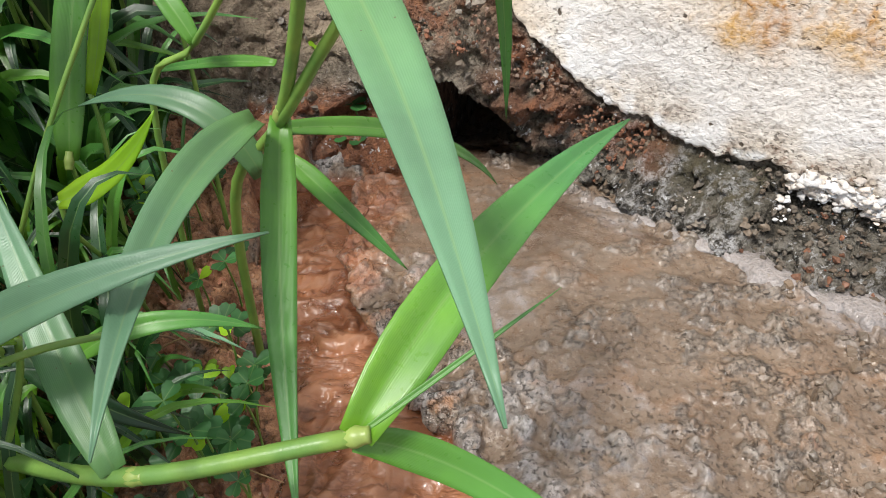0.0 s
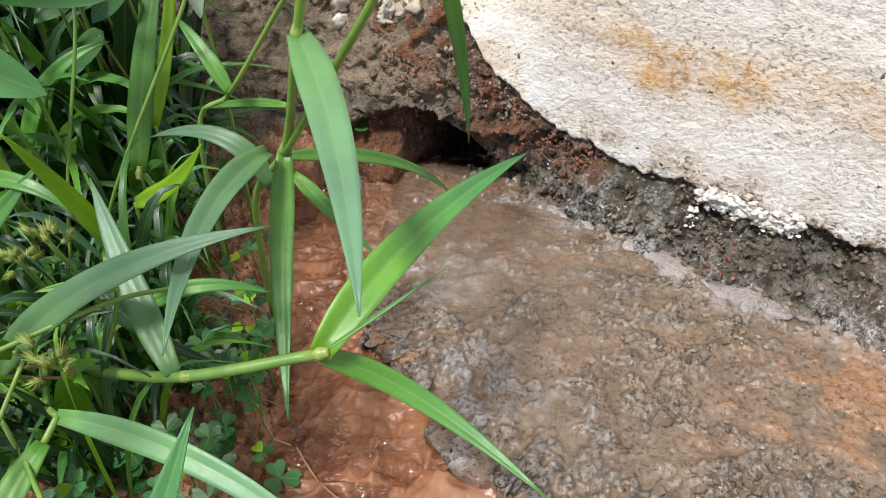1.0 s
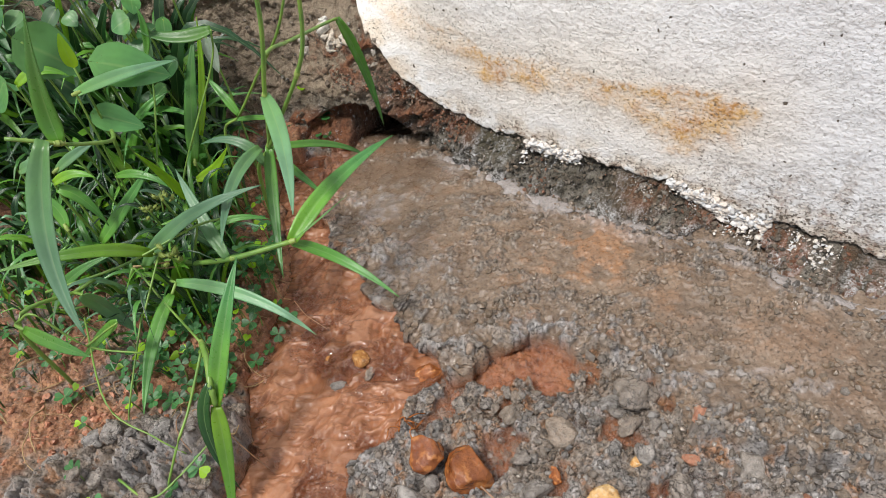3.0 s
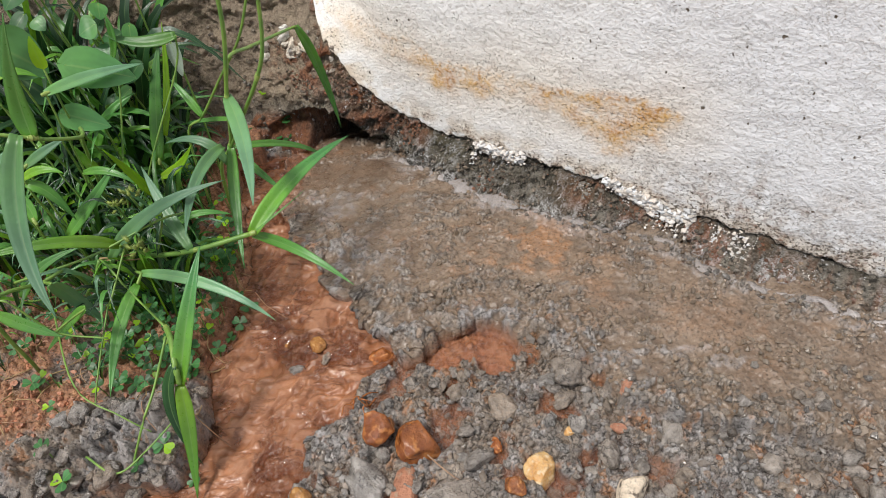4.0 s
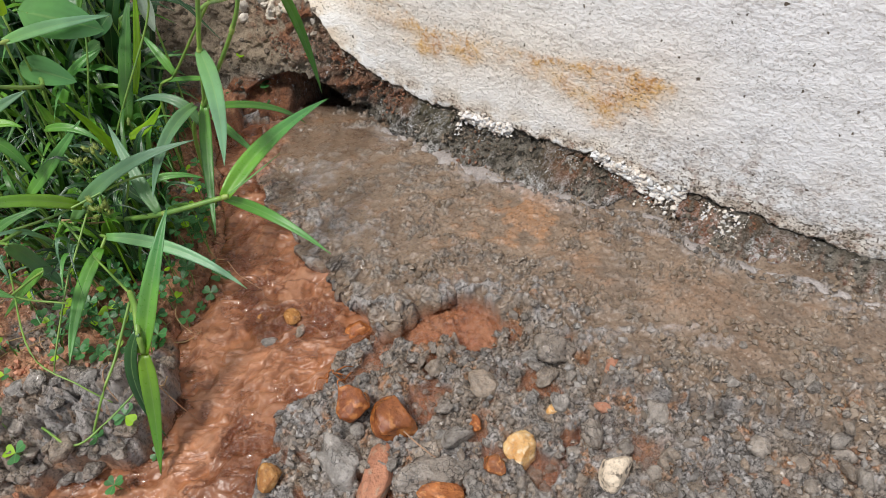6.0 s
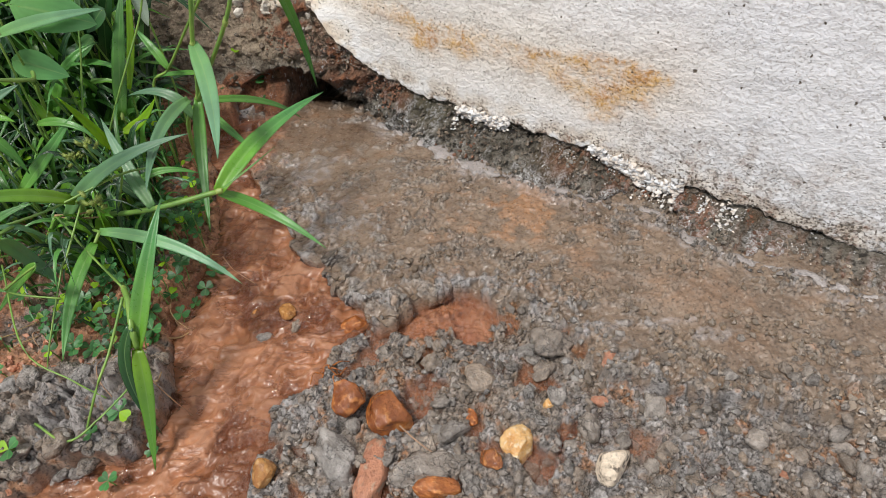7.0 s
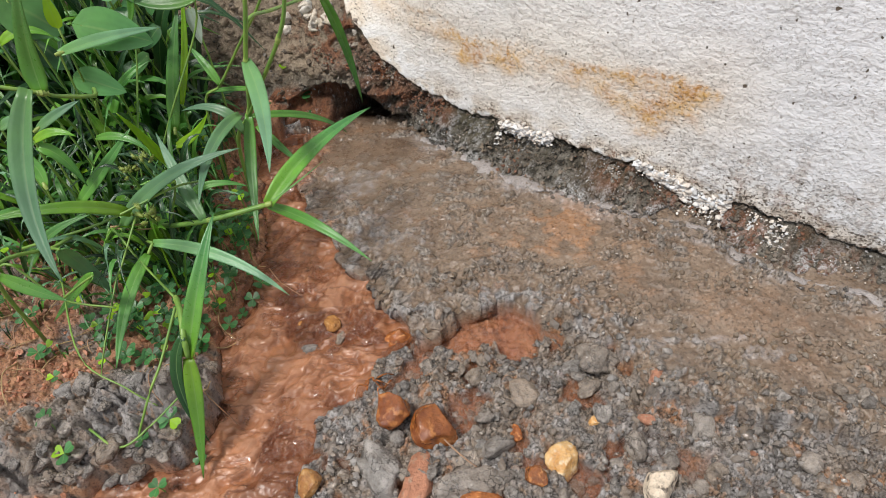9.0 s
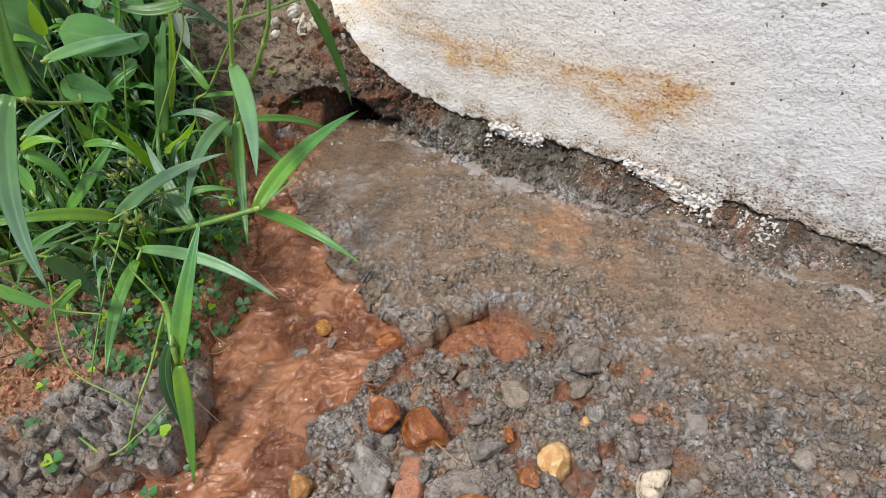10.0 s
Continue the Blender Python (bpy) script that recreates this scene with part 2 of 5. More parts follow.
def footing_material():
    s = Shader("crumbling_footing")
    red, moss, salt = s.attr("stain")[:3]
    a, b, c = s.noise(45, 5), s.noise(150, 5, 0.7), s.noise(480, 3, 0.75)
    col = s.mix(s.ramp(a, 0.35, 0.65), (0.098, 0.082, 0.058), (0.32, 0.290, 0.240))
    # black crevices: shade put into the colour where the bump sinks
    col = s.mix(s.ramp(b, 0.50, 0.60, 0, 0.95), col, (0.032, 0.028, 0.021))
    col = s.mix(s.ramp(b, 0.44, 0.30, 0, 0.9), col, (0.36, 0.325, 0.285))
    earth = s.attr("earth")[0]
    col = s.mix(earth, col, s.mix(s.ramp(b, 0.36, 0.62), (0.54, 0.43, 0.31), s.mix(s.ramp(a, 0.4, 0.6), (0.27, 0.205, 0.147), (0.42, 0.33, 0.24))))
    col = s.mix(moss, col, s.mix(s.ramp(b, 0.4, 0.6), (0.055, 0.053, 0.028), (0.165, 0.138, 0.082)))
    col = s.mix(s.math("MULTIPLY", red, s.ramp(a, 0.30, 0.52, 0.25, 1)), col, s.mix(s.ramp(b, 0.4, 0.6), (0.40, 0.165, 0.078), (0.22, 0.092, 0.050)))
    flecks = s.math("MULTIPLY", s.ramp(s.noise(340, 3, 0.65), 0.57, 0.64), s.ramp(s.noise(60, 4, 0.65), 0.50, 0.60))
    flecks = s.math("MULTIPLY", flecks, s.math("SUBTRACT", 1.0, earth))
    col = s.mix(s.math("MAXIMUM", flecks, s.math("MULTIPLY", salt, s.math("MULTIPLY", s.ramp(b, 0.60, 0.46), s.ramp(c, 0.60, 0.46)))), col, (0.74, 0.73, 0.73))
    col = s.mix(s.ramp(c, 0.52, 0.70, 0, 0.6), col, s.mix(0.8, col, (0.015, 0.013, 0.012)))
    s.bump(s.math("SUBTRACT", s.math("MULTIPLY", c, 0.5), b), 1.0, 0.010)
    return s.done(col, s.ramp(b, 0.35, 0.7, 0.5, 0.9), 0.4)


def stone_material(name, light, dark, spot=None, rough=(0.2, 0.55), crumbly=0.0, relief=0.0014):
    s = Shader(name)
    p = s.node("TexCoord", 3)
    a, b = s.noise(1.7, 4, 0.6, p), s.noise(9, 4, 0.65, p)
    col = s.mix(s.ramp(a, 0.36, 0.62), dark, light)
    col = s.mix(s.ramp(b, 0.52, 0.75, 0, 0.7), col, tuple(v * 0.45 for v in dark))
    if spot:
        col = s.mix(s.ramp(s.noise(4.5, 3, 0.5, p), 0.55, 0.65), col, spot)
    piece = s.node("NewGeometry", 8)
    tone = s.math("ADD", s.math("ADD", s.math("MULTIPLY", s.random(), 0.25), s.math("MULTIPLY", piece, 0.5)), 0.62)
    warm = s.math("MULTIPLY", tone, s.math("ADD", s.math("MULTIPLY", s.math("FRACT", s.math("MULTIPLY", s.math("ADD", piece, s.random()), 7.31)), 0.3), 0.74))
    col = s.mix(1.0, col, s.node("CombineColor", i0=tone, i1=s.math("MULTIPLY", s.math("ADD", tone, warm), 0.5), i2=warm), "MULTIPLY")
    c = s.noise(420, 3, 0.6, s.pos())
    # cracks drawn in colour only, dark in place of crevice shade
    crack = s.math("MULTIPLY", s.ramp(s.node("TexVoronoi", 0, (("feature", "DISTANCE_TO_EDGE"),), Vector=s.mix(0.012, s.pos(), s.noise(160, 3, 0.6, None, 1)), Scale=170.0), 0.0, 0.09, crumbly, 0), s.ramp(s.noise(60, 2), 0.45, 0.55))
    col = s.mix(crack, col, tuple(v * 0.15 for v in dark))
    col = s.mix(s.ramp(c, 0.50, 0.7, 0, min(0.6, relief * 300)), col, tuple(v * 0.3 for v in dark))
    s.bump(s.math("ADD", s.math("ADD", a, b), s.math("MULTIPLY", c, 0.6)), 1.0, relief)
    return s.done(col, s.ramp(c, 0.3, 0.7, *rough), 0.6)


def leaf_material(name, base, tip, veins=90.0, through=0.22, rough=0.44):
    """UV: x across the blade, y from its foot to its tip."""
    s = Shader(name)
    uv = s.node("TexCoord", 2)
    xyz = s.t.nodes.new("ShaderNodeSeparateXYZ")
    s.t.links.new(uv, xyz.inputs[0])
    u, v = xyz.outputs[0], xyz.outputs[1]
    line = s.node("TexWave", 1, Vector=s.node("CombineXYZ", i0=u), Scale=veins / 9, Distortion=0.9, Detail=1.0)
    rib = s.ramp(s.math("ABSOLUTE", s.math("SUBTRACT", u, 0.5)), 0.0, 0.05, 1, 0)
    patch, fine = s.noise(55, 3), s.noise(420, 3)
    col = s.mix(s.ramp(v, 0.0, 0.75), base, tip)
    col = s.mix(s.ramp(patch, 0.35, 0.7, 0, 0.5), col, tuple(c * 0.55 for c in tip))
    col = s.mix(s.math("MULTIPLY", line, 0.07), col, tuple(min(1, c * 1.5 + 0.01) for c in tip))
    col = s.mix(s.math("MULTIPLY", rib, 0.35), col, (0.22, 0.34, 0.12))
    tone = s.math("ADD", s.math("MULTIPLY", s.random(), 0.7), 0.68)
    col = s.mix(1.0, col, s.node("CombineColor", i0=tone, i1=tone, i2=tone), "MULTIPLY")
    spot = s.math("MULTIPLY", s.ramp(s.voronoi(210), 0.03, 0.06, 1, 0), s.ramp(s.noise(40, 1), 0.55, 0.6))
    col = s.mix(s.math("MULTIPLY", spot, 0.7), col, (0.10, 0.07, 0.02))
    s.bump(s.math("ADD", s.math("MULTIPLY", line, 0.8), s.math("MULTIPLY", fine, 0.5)), 0.14, 0.0004)
    s.done(col, s.ramp(fine, 0.3, 0.7, rough - 0.08, rough + 0.10), 0.55)
    glow = s.node("BsdfTranslucent", Color=s.mix(1.0, col, (1.5, 1.5, 0.8), "MULTIPLY"))
    both = s.node("MixShader", i0=through, i1=s.b.outputs[0], i2=glow)
    s.t.links.new(both, s.out.inputs[0])
    return s.m


def stem_material(name, a, b, rough=0.4):
    s = Shader(name)
    n, f = s.noise(70, 3), s.noise(600, 3, 0.6, s.pos(1, (1, 1, 0.15)))
    s.bump(f, 0.3, 0.0004)
    return s.done(s.mix(s.ramp(n, 0.35, 0.65), a, b), rough, 0.5)


def water_material():
    s = Shader("muddy_water")
    mud, silt = s.attr("mud")[:2]
    n, f = s.noise(30, 4, 0.6), s.noise(170, 4, 0.6)
    col = s.mix(s.ramp(n, 0.36, 0.64), (0.175, 0.054, 0.020), (0.385, 0.152, 0.066))
    # silt: sky sheen on ripple crests, put into the colour as pale sediment
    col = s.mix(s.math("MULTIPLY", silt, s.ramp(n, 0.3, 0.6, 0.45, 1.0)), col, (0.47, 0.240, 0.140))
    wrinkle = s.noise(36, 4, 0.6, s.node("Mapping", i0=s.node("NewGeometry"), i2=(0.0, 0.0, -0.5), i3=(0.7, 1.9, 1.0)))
    # shade of ripple creases and pale sheen bands, put into the colour
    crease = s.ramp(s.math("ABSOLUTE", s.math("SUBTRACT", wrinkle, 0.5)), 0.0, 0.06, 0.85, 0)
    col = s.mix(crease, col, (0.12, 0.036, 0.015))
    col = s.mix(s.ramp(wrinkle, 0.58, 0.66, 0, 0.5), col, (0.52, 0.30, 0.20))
    broad = s.noise(16, 3, 0.5)
    col = s.mix(s.ramp(broad, 0.42, 0.62, 0, 0.55), col, (0.50, 0.23, 0.12))
    col = s.mix(s.ramp(broad, 0.48, 0.36, 0, 0.65), col, (0.15, 0.047, 0.019))
    s.bump(s.math("ADD", s.math("SUBTRACT", n, s.math("MULTIPLY", crease, 0.15)), s.math("MULTIPLY", f, 0.14)), 0.8, 0.0055)
    s.done(col, 0.31, 0.5)
    clear = s.node("MixShader", i0=s.node("Fresnel", IOR=1.4), i1=s.node("BsdfTransparent"), i2=s.node("BsdfGlossy", Roughness=0.05))
    s.t.links.new(s.node("MixShader", i0=s.math("MULTIPLY", mud, s.ramp(n, 0.3, 0.7, 0.5, 0.9)), i1=clear, i2=s.b.outputs[0]), s.out.inputs[0])
    return s.m


SOIL, PLASTER, FOOTING, WATER = soil_material(), plaster_material(), footing_material(), water_material()
BLADE = [
    leaf_material("bright_blade", (0.23, 0.42, 0.018), (0.115, 0.310, 0.030), 80, 0.24, 0.34),
    leaf_material("green_blade", (0.110, 0.285, 0.025), (0.070, 0.220, 0.045), 80, 0.18, 0.34),
    # tip paled towards blue: sky sheen on the blades put into the colour
    leaf_material("pale_blade", (0.130, 0.300, 0.070), (0.135, 0.285, 0.160), 80, 0.16, 0.36),
    # darkened copy of the blade colours: thicket shade put into the colour
    leaf_material("shaded_blade", (0.018, 0.075, 0.012), (0.012, 0.050, 0.015), 80, 0.08, 0.34),
    leaf_material("two_tone_blade", (0.18, 0.39, 0.012), (0.075, 0.250, 0.070), 80, 0.16, 0.32),
]
BROAD = leaf_material("broad_leaf", (0.10, 0.26, 0.06), (0.075, 0.225, 0.07), 16, 0.18)
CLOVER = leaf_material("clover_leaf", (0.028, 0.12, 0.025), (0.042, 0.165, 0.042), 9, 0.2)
YOUNG = leaf_material("young_leaf", (0.36, 0.60, 0.02), (0.28, 0.54, 0.02), 9, 0.45)
# green leaf whitened in its colour to stand for reflected sky
SKY_SHEEN = leaf_material("sky_sheen_leaf", (0.30, 0.40, 0.30), (0.42, 0.52, 0.44), 40, 0.2, 0.3)
CULM = stem_material("green_culm", (0.20, 0.33, 0.06), (0.115, 0.24, 0.05))
STRAW = stem_material("dry_straw", (0.42, 0.30, 0.15), (0.30, 0.20, 0.09), 0.7)
JOINT = stem_material("culm_joint", (0.30, 0.40, 0.10), (0.22, 0.30, 0.07))
SPIKE = stem_material("sedge_spikelet", (0.24, 0.30, 0.05), (0.13, 0.19, 0.035), 0.5)
ROOT = stem_material("root_hair", (0.36, 0.22, 0.13), (0.22, 0.12, 0.07), 0.7)
GREY = stone_material("grey_clod", (0.335, 0.308, 0.282), (0.150, 0.134, 0.119), rough=(0.08, 0.38), crumbly=0.9)
PALE = stone_material("pale_pebble", (0.36, 0.32, 0.28), (0.19, 0.165, 0.142), rough=(0.12, 0.4))
OCHRE = stone_material("ochre_stone", (0.86, 0.64, 0.33), (0.66, 0.36, 0.12), (0.88, 0.76, 0.55), (0.15, 0.35), 0.0, 0.0014)
AMBER = stone_material("amber_stone", (0.55, 0.28, 0.085), (0.36, 0.15, 0.045), (0.62, 0.36, 0.15), (0.05, 0.18), 0.0, 0.0012)
WHITE = stone_material("white_stone", (0.78, 0.72, 0.62), (0.60, 0.54, 0.45), (0.12, 0.10, 0.08), (0.4, 0.7))
RUSTY = stone_material("rusty_stone", (0.42, 0.150, 0.042), (0.22, 0.068, 0.020), (0.55, 0.24, 0.08), (0.10, 0.22), 0.0, 0.0011)
REDEARTH = stone_material("red_earth", (0.32, 0.15, 0.085), (0.17, 0.078, 0.045), (0.24, 0.19, 0.15), (0.5, 0.85), 0.8)
BRICK = stone_material("brick_fragment", (0.46, 0.22, 0.135), (0.32, 0.14, 0.082), (0.36, 0.27, 0.2), (0.35, 0.7))
SALT = stone_material("salt_crust", (0.80, 0.81, 0.82), (0.62, 0.62, 0.62), rough=(0.7, 0.9))
CRUMB = stone_material("silt_crumb", (0.30, 0.250, 0.198), (0.155, 0.124, 0.095), rough=(0.15, 0.4))
CHUNK = stone_material("plaster_chunk", (0.70, 0.68, 0.62), (0.46, 0.43, 0.38), rough=(0.7, 0.9), relief=0.001)
LIP = stone_material("pale_silt", (0.50, 0.52, 0.58), (0.27, 0.27, 0.29), rough=(0.15, 0.45), relief=0.0024)
RUBBLE = stone_material("dark_rubble", (0.25, 0.21, 0.165), (0.105, 0.086, 0.066), (0.34, 0.31, 0.27), (0.45, 0.85), 0.8)

# ---- plan ----
SHEET = [(-0.045, 0.300), (-0.043, 0.238), (-0.030, 0.196), (-0.005, 0.152), (0.013, 0.117), (0.036, 0.087), (0.054, 0.063), (0.070, 0.038),
         (0.080, 0.017), (0.092, 0.014), (0.113, 0.026), (0.130, 0.038), (0.160, 0.039), (0.176, 0.027), (0.205, 0.022), (0.225, -0.005),
         (0.245, -0.043), (0.30, -0.066), (0.36, -0.078), (0.44, -0.105), (0.60, -0.20), (2.0, -1.1), (2.5, 0.2), (0.5, 0.9), (-0.045, 0.60)]
STREAM = [(-0.10, 0.285), (-0.075, 0.186), (-0.056, 0.115), (-0.066, 0.063), (-0.078, 0.023), (-0.060, -0.015), (-0.060, -0.060), (-0.075, -0.078),
          (-0.115, -0.084), (-0.135, -0.100), (-0.26, -0.34), (0.0, -0.36), (0.012, -0.100), (0.020, -0.074), (0.018, -0.050), (0.040, -0.040),
          (0.050, -0.027), (0.056, -0.003), (0.080, 0.017), (0.070, 0.038), (0.054, 0.063), (0.036, 0.087), (0.013, 0.117), (-0.005, 0.152),
          (-0.030, 0.196), (-0.043, 0.238), (-0.045, 0.300)]
INLET = [(0.086, 0.012), (0.113, 0.026), (0.130, 0.038), (0.160, 0.039), (0.178, 0.024), (0.170, -0.003), (0.150, -0.008), (0.146, 0.006), (0.113, 0.003)]
CLOD = [(-0.200, -0.070), (-0.172, -0.047), (-0.139, -0.026), (-0.107, -0.023), (-0.075, -0.005), (-0.056, -0.015), (-0.053, -0.036), (-0.062, -0.054),
        (-0.074, -0.076), (-0.116, -0.086), (-0.150, -0.100), (-0.190, -0.105)]
SILT = [(0.335, 0.058), (0.410, 0.010), (0.400, -0.030), (0.340, -0.040), (0.278, -0.005), (0.240, 0.030), (0.230, 0.085)]
SPILL = [(-0.05, 0.33), (0.03, 0.33), (0.075, 0.265), (0.125, 0.225), (0.145, 0.165), (0.115, 0.10), (0.085, 0.045), (0.060, 0.055), (0.030, 0.092),
         (0.0, 0.142), (-0.035, 0.20)]


def foot_out(x):
    """How far the footing's toe bulges out of its straight line."""
    return np.interp(x, [0.0, 0.05, 0.08, 0.106, 0.135, 0.162, 0.198, 0.224, 0.24, 0.272, 0.294, 0.315, 0.333, 0.363, 0.398, 0.425, 0.452, 0.6],
                     [0, -0.010, -0.005, -0.003, 0.002, 0.010, 0.007, 0.004, 0.006, 0.001, -0.006, -0.004, 0.010, 0.016, 0.010, 0.012, 0.010, 0.010])


def level(y):
    """Height of the running water."""
    return np.clip(-0.011 + 0.045 * (y - 0.05), -0.024, -0.003)


def pools(X, Y):
    """Where red water stands among the gravel."""
    return step(0.15, 0.36, NC.fbm(X / 0.035 + 3, Y / 0.035, 4)) * step(0.285, 0.245, X)


def ground_fields(X, Y):
    near = step(0.9, 0.5, np.hypot(X - 0.1, Y - 0.1))
    wx = X + 0.0065 * NA.fbm(X / 0.022, Y / 0.022, 4) * near
    wy = Y + 0.0065 * NB.fbm(X / 0.022 + 5, Y / 0.022, 4) * near
    st, inl, sh, cl, si = (inside(wx, wy, p) for p in (STREAM, INLET, SHEET, CLOD, SILT))
    S, I, H, C = step(0.0, -0.004, st), step(0.002, -0.004, inl), step(0.002, -0.002, sh), step(0.010, -0.008, cl)
    silt = step(0.012, -0.02, si)
    left = step(0.0, -0.004, X - np.interp(Y, [-0.4, -0.1, 0.02, 0.12, 0.3, 0.6], [-0.1, -0.03, -0.03, -0.03, -0.07, -0.07])) * (1 - S) * (1 - H)
    gravel = np.clip(1 - S - I - H - left, 0, 1)
    return near, S, I, H, C, silt, left, gravel, sh


def build_ground():
    x, y = axis(-0.27, 0.46, 0.00095, 40, 34), axis(-0.165, 0.355, 0.00095, 40, 34)
    X, Y = np.meshgrid(x, y)
    near, S, I, H, C, silt, left, gravel, sh = ground_fields(X, Y)
    low = level(Y)
    q = 0.3 * NB.grad(X / 0.01, Y / 0.01)
    d1, d2, r1 = NA.cells(X / 0.0110 + q, Y / 0.0110 - q)
    e1, e2, r2 = NB.cells(X / 0.0054 + q, Y / 0.0054)
    f1, f2, r3 = NC.cells(X / 0.0030, Y / 0.0030 + q)
    dome1, dome2, dome3 = (np.sqrt(np.clip((b - a) / k, 0, 1)) for a, b, k in ((d1, d2, 0.55), (e1, e2, 0.5), (f1, f2, 0.5)))
    n1, n2, n3 = NA.fbm(X / 0.05, Y / 0.05, 4), NB.fbm(X / 0.013, Y / 0.013, 4), NC.fbm(X / 0.0045, Y / 0.0045, 3)
    rim = step(0.040, 0.0, -sh) * H
    skin = 0.8 * step(0.010, -0.045, inside(X, Y, SPILL) + 0.02 * NA.fbm(X / 0.02, Y / 0.012, 3)) * H * (0.2 + 0.8 * step(0.17, 0.23, Y + 0.05 * n1))
    patch = np.exp(-((X - 0.200) / 0.045) ** 2 - ((Y - 0.126) / 0.034) ** 2) * 1.5
    crumb = step(-0.02, 0.22, NC.fbm(X / 0.045 + 2, Y / 0.030, 4) + 0.35 * n2 + 0.10) * (1 - 0.6 * silt) * (1 - 0.8 * skin) * (1 - np.clip(0.8 * patch, 0, 0.9)) * H
    crumb = 0.9 * crumb * step(-0.25, 0.1, n2)
    crumb = np.clip(crumb + 0.8 * rim * step(-0.15, 0.15, n2) * step(0.11, 0.07, Y), 0, 1)
    flow = NB.fbm(X / 0.05, Y / 0.012 + X / 0.05, 3)
    knob = np.exp(-((X - 0.086) / 0.022) ** 2 - ((Y - 0.040) / 0.020) ** 2)
    z = H * (0.0022 * n1 + (1 - 0.8 * skin) * (0.0020 * n2 + 0.0008 * n3) + crumb * (0.0042 * dome2 * np.clip((r2 - 0.35) / 0.65, 0, 1) + 0.0014 * dome3 * np.clip((r3 - 0.3) / 0.7, 0, 1)) + rim * (0.0010 + 0.0022 * dome1 * r1 * step(0.11, 0.07, Y) + 0.0045 * n2 + 0.0022 * flow) + knob * (0.003 + 0.003 * n2))
    z += gravel * (low + 0.0030 + 0.0050 * n1 + 0.0036 * dome1 * np.clip((r1 - 0.30) / 0.7, 0, 1) + 0.0035 * dome2 * (0.15 + 0.85 * r2) + 0.0014 * dome3 * r3 + 0.0040 * n2 - 0.012 * pools(X, Y))
    z += S * (low - 0.006 + 0.006 * n1 + 0.006 * n2)
    z += I * (low - 0.003 + 0.003 * n1 + 0.006 * n2 + 0.002 * dome2 * r2)
    z += left * (0.002 + 0.009 * n1 + 0.0050 * n2 + 0.0018 * n3 + 0.0030 * dome2 * r2 + 0.0015 * dome3 * r3 + 0.10 * np.clip(-0.17 - X, 0, 2) + 0.12 * np.clip(Y - 0.16, 0, 0.6))
    bank = inside(X, Y, STREAM)
    z -= left * 0.010 * step(0.028, 0.0, bank + 0.012 * n2) * step(0.32, 0.22, Y)
    z += C * (1 - S) * (0.014 + 0.009 * n2 + 0.0022 * dome2 * r2 + 0.0028 * dome1 * r1 + 0.0015 * dome3 * r3)
    out = -0.551 * (X - 0.2254) - 0.834 * (Y - 0.1956)
    # the pool inside the hollow, its floor sunk to deepen the shade there
    z -= 0.030 * step(0.310, 0.400, Y) * step(0.075, 0.03, np.abs(X - 0.008))
    z = z * near + (1 - near) * (0.02 * NA.fbm(X / 3, Y / 3, 3))
    # the hardened lip of the silt hangs out over the stream
    zy, zx = np.gradient(z, y, x)
    gy, gx = np.gradient(sh, y, x)
    lip = step(-0.016, -0.002, sh) * step(0.003, 0.0, sh) * step(0.05, 0.0, np.abs(X - 0.05) - 0.06) * step(0.30, 0.25, Y) * near
    lip = lip * (0.5 + 0.9 * NB.grad(X / 0.018, Y / 0.018))
    Xs, Ys = X + 0.0125 * gx * lip, Y + 0.0125 * gy * lip
    me, _ = grid_mesh("ground", np.stack([Xs, Ys, z], -1))
    earth = step(0.026, 0.004, inside(X, Y, CLOD) + 0.02 * n2)
    red = np.clip(S + I + left * step(-0.35, 0.15, n1 + 0.5 * n2 + 0.1), 0, 1) * (1 - np.maximum(C, earth * (1 - S)))
    red = np.clip(red + (1 - skin) * H * step(0.25, 0.6, np.exp(-((X + 0.045) / 0.030) ** 2 - ((Y - 0.275) / 0.080) ** 2) + 0.5 * n2), 0, 1)
    puddle = pools(X, Y) * gravel
    red = np.clip(red + 0.9 * puddle, 0, 1)
    grey = np.clip(gravel + 0.75 * np.maximum(C, earth * (1 - S)) + rim * step(-0.1, 0.2, n2) * 0.8 + 0.25 * H * crumb * (1 - silt) + left * step(0.1, -0.3, n1) * 0.8, 0, 1)
    # mask of the gaps between crumbs, for their painted shade
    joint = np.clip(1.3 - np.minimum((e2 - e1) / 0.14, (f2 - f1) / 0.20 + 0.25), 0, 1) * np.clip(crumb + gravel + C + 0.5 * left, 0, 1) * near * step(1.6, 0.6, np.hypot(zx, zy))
    wet = np.clip(H * 0.75 + gravel * 0.85 + S + I, 0, 1) * (1 - 0.5 * silt)
    orange = np.clip(H * (patch + 0.55 * silt + 0.4 * step(0.1, 0.4, NC.fbm(X / 0.07, Y / 0.04, 3)) * step(0.0, 0.1, Y)) * step(-0.35, 0.25, n2 + n1), 0, 1)
    far = 1 - near
    orange = orange * (1 - 0.5 * step(0.24, 0.32, X))
    grey = np.clip(grey, 0, 1)
    red, grey, crumb, wet, orange = red * near + 0.35 * far, grey * near + 0.3 * far, crumb * near + 0.5 * far, wet * near + 0.3 * far, orange * near
    paint(me, "zones", (red, H, grey))
    # pale blue-grey mud: a lip along the wall's foot, patches and a streak beside the gravel
    pale = 0.6 * step(0.050, 0.040, out - foot_out(X) + 0.007 * n2) * step(0.022, 0.028, out - foot_out(X)) * step(0.055, 0.09, X) * step(-0.35, 0.1, n1 + 0.6 * n2)
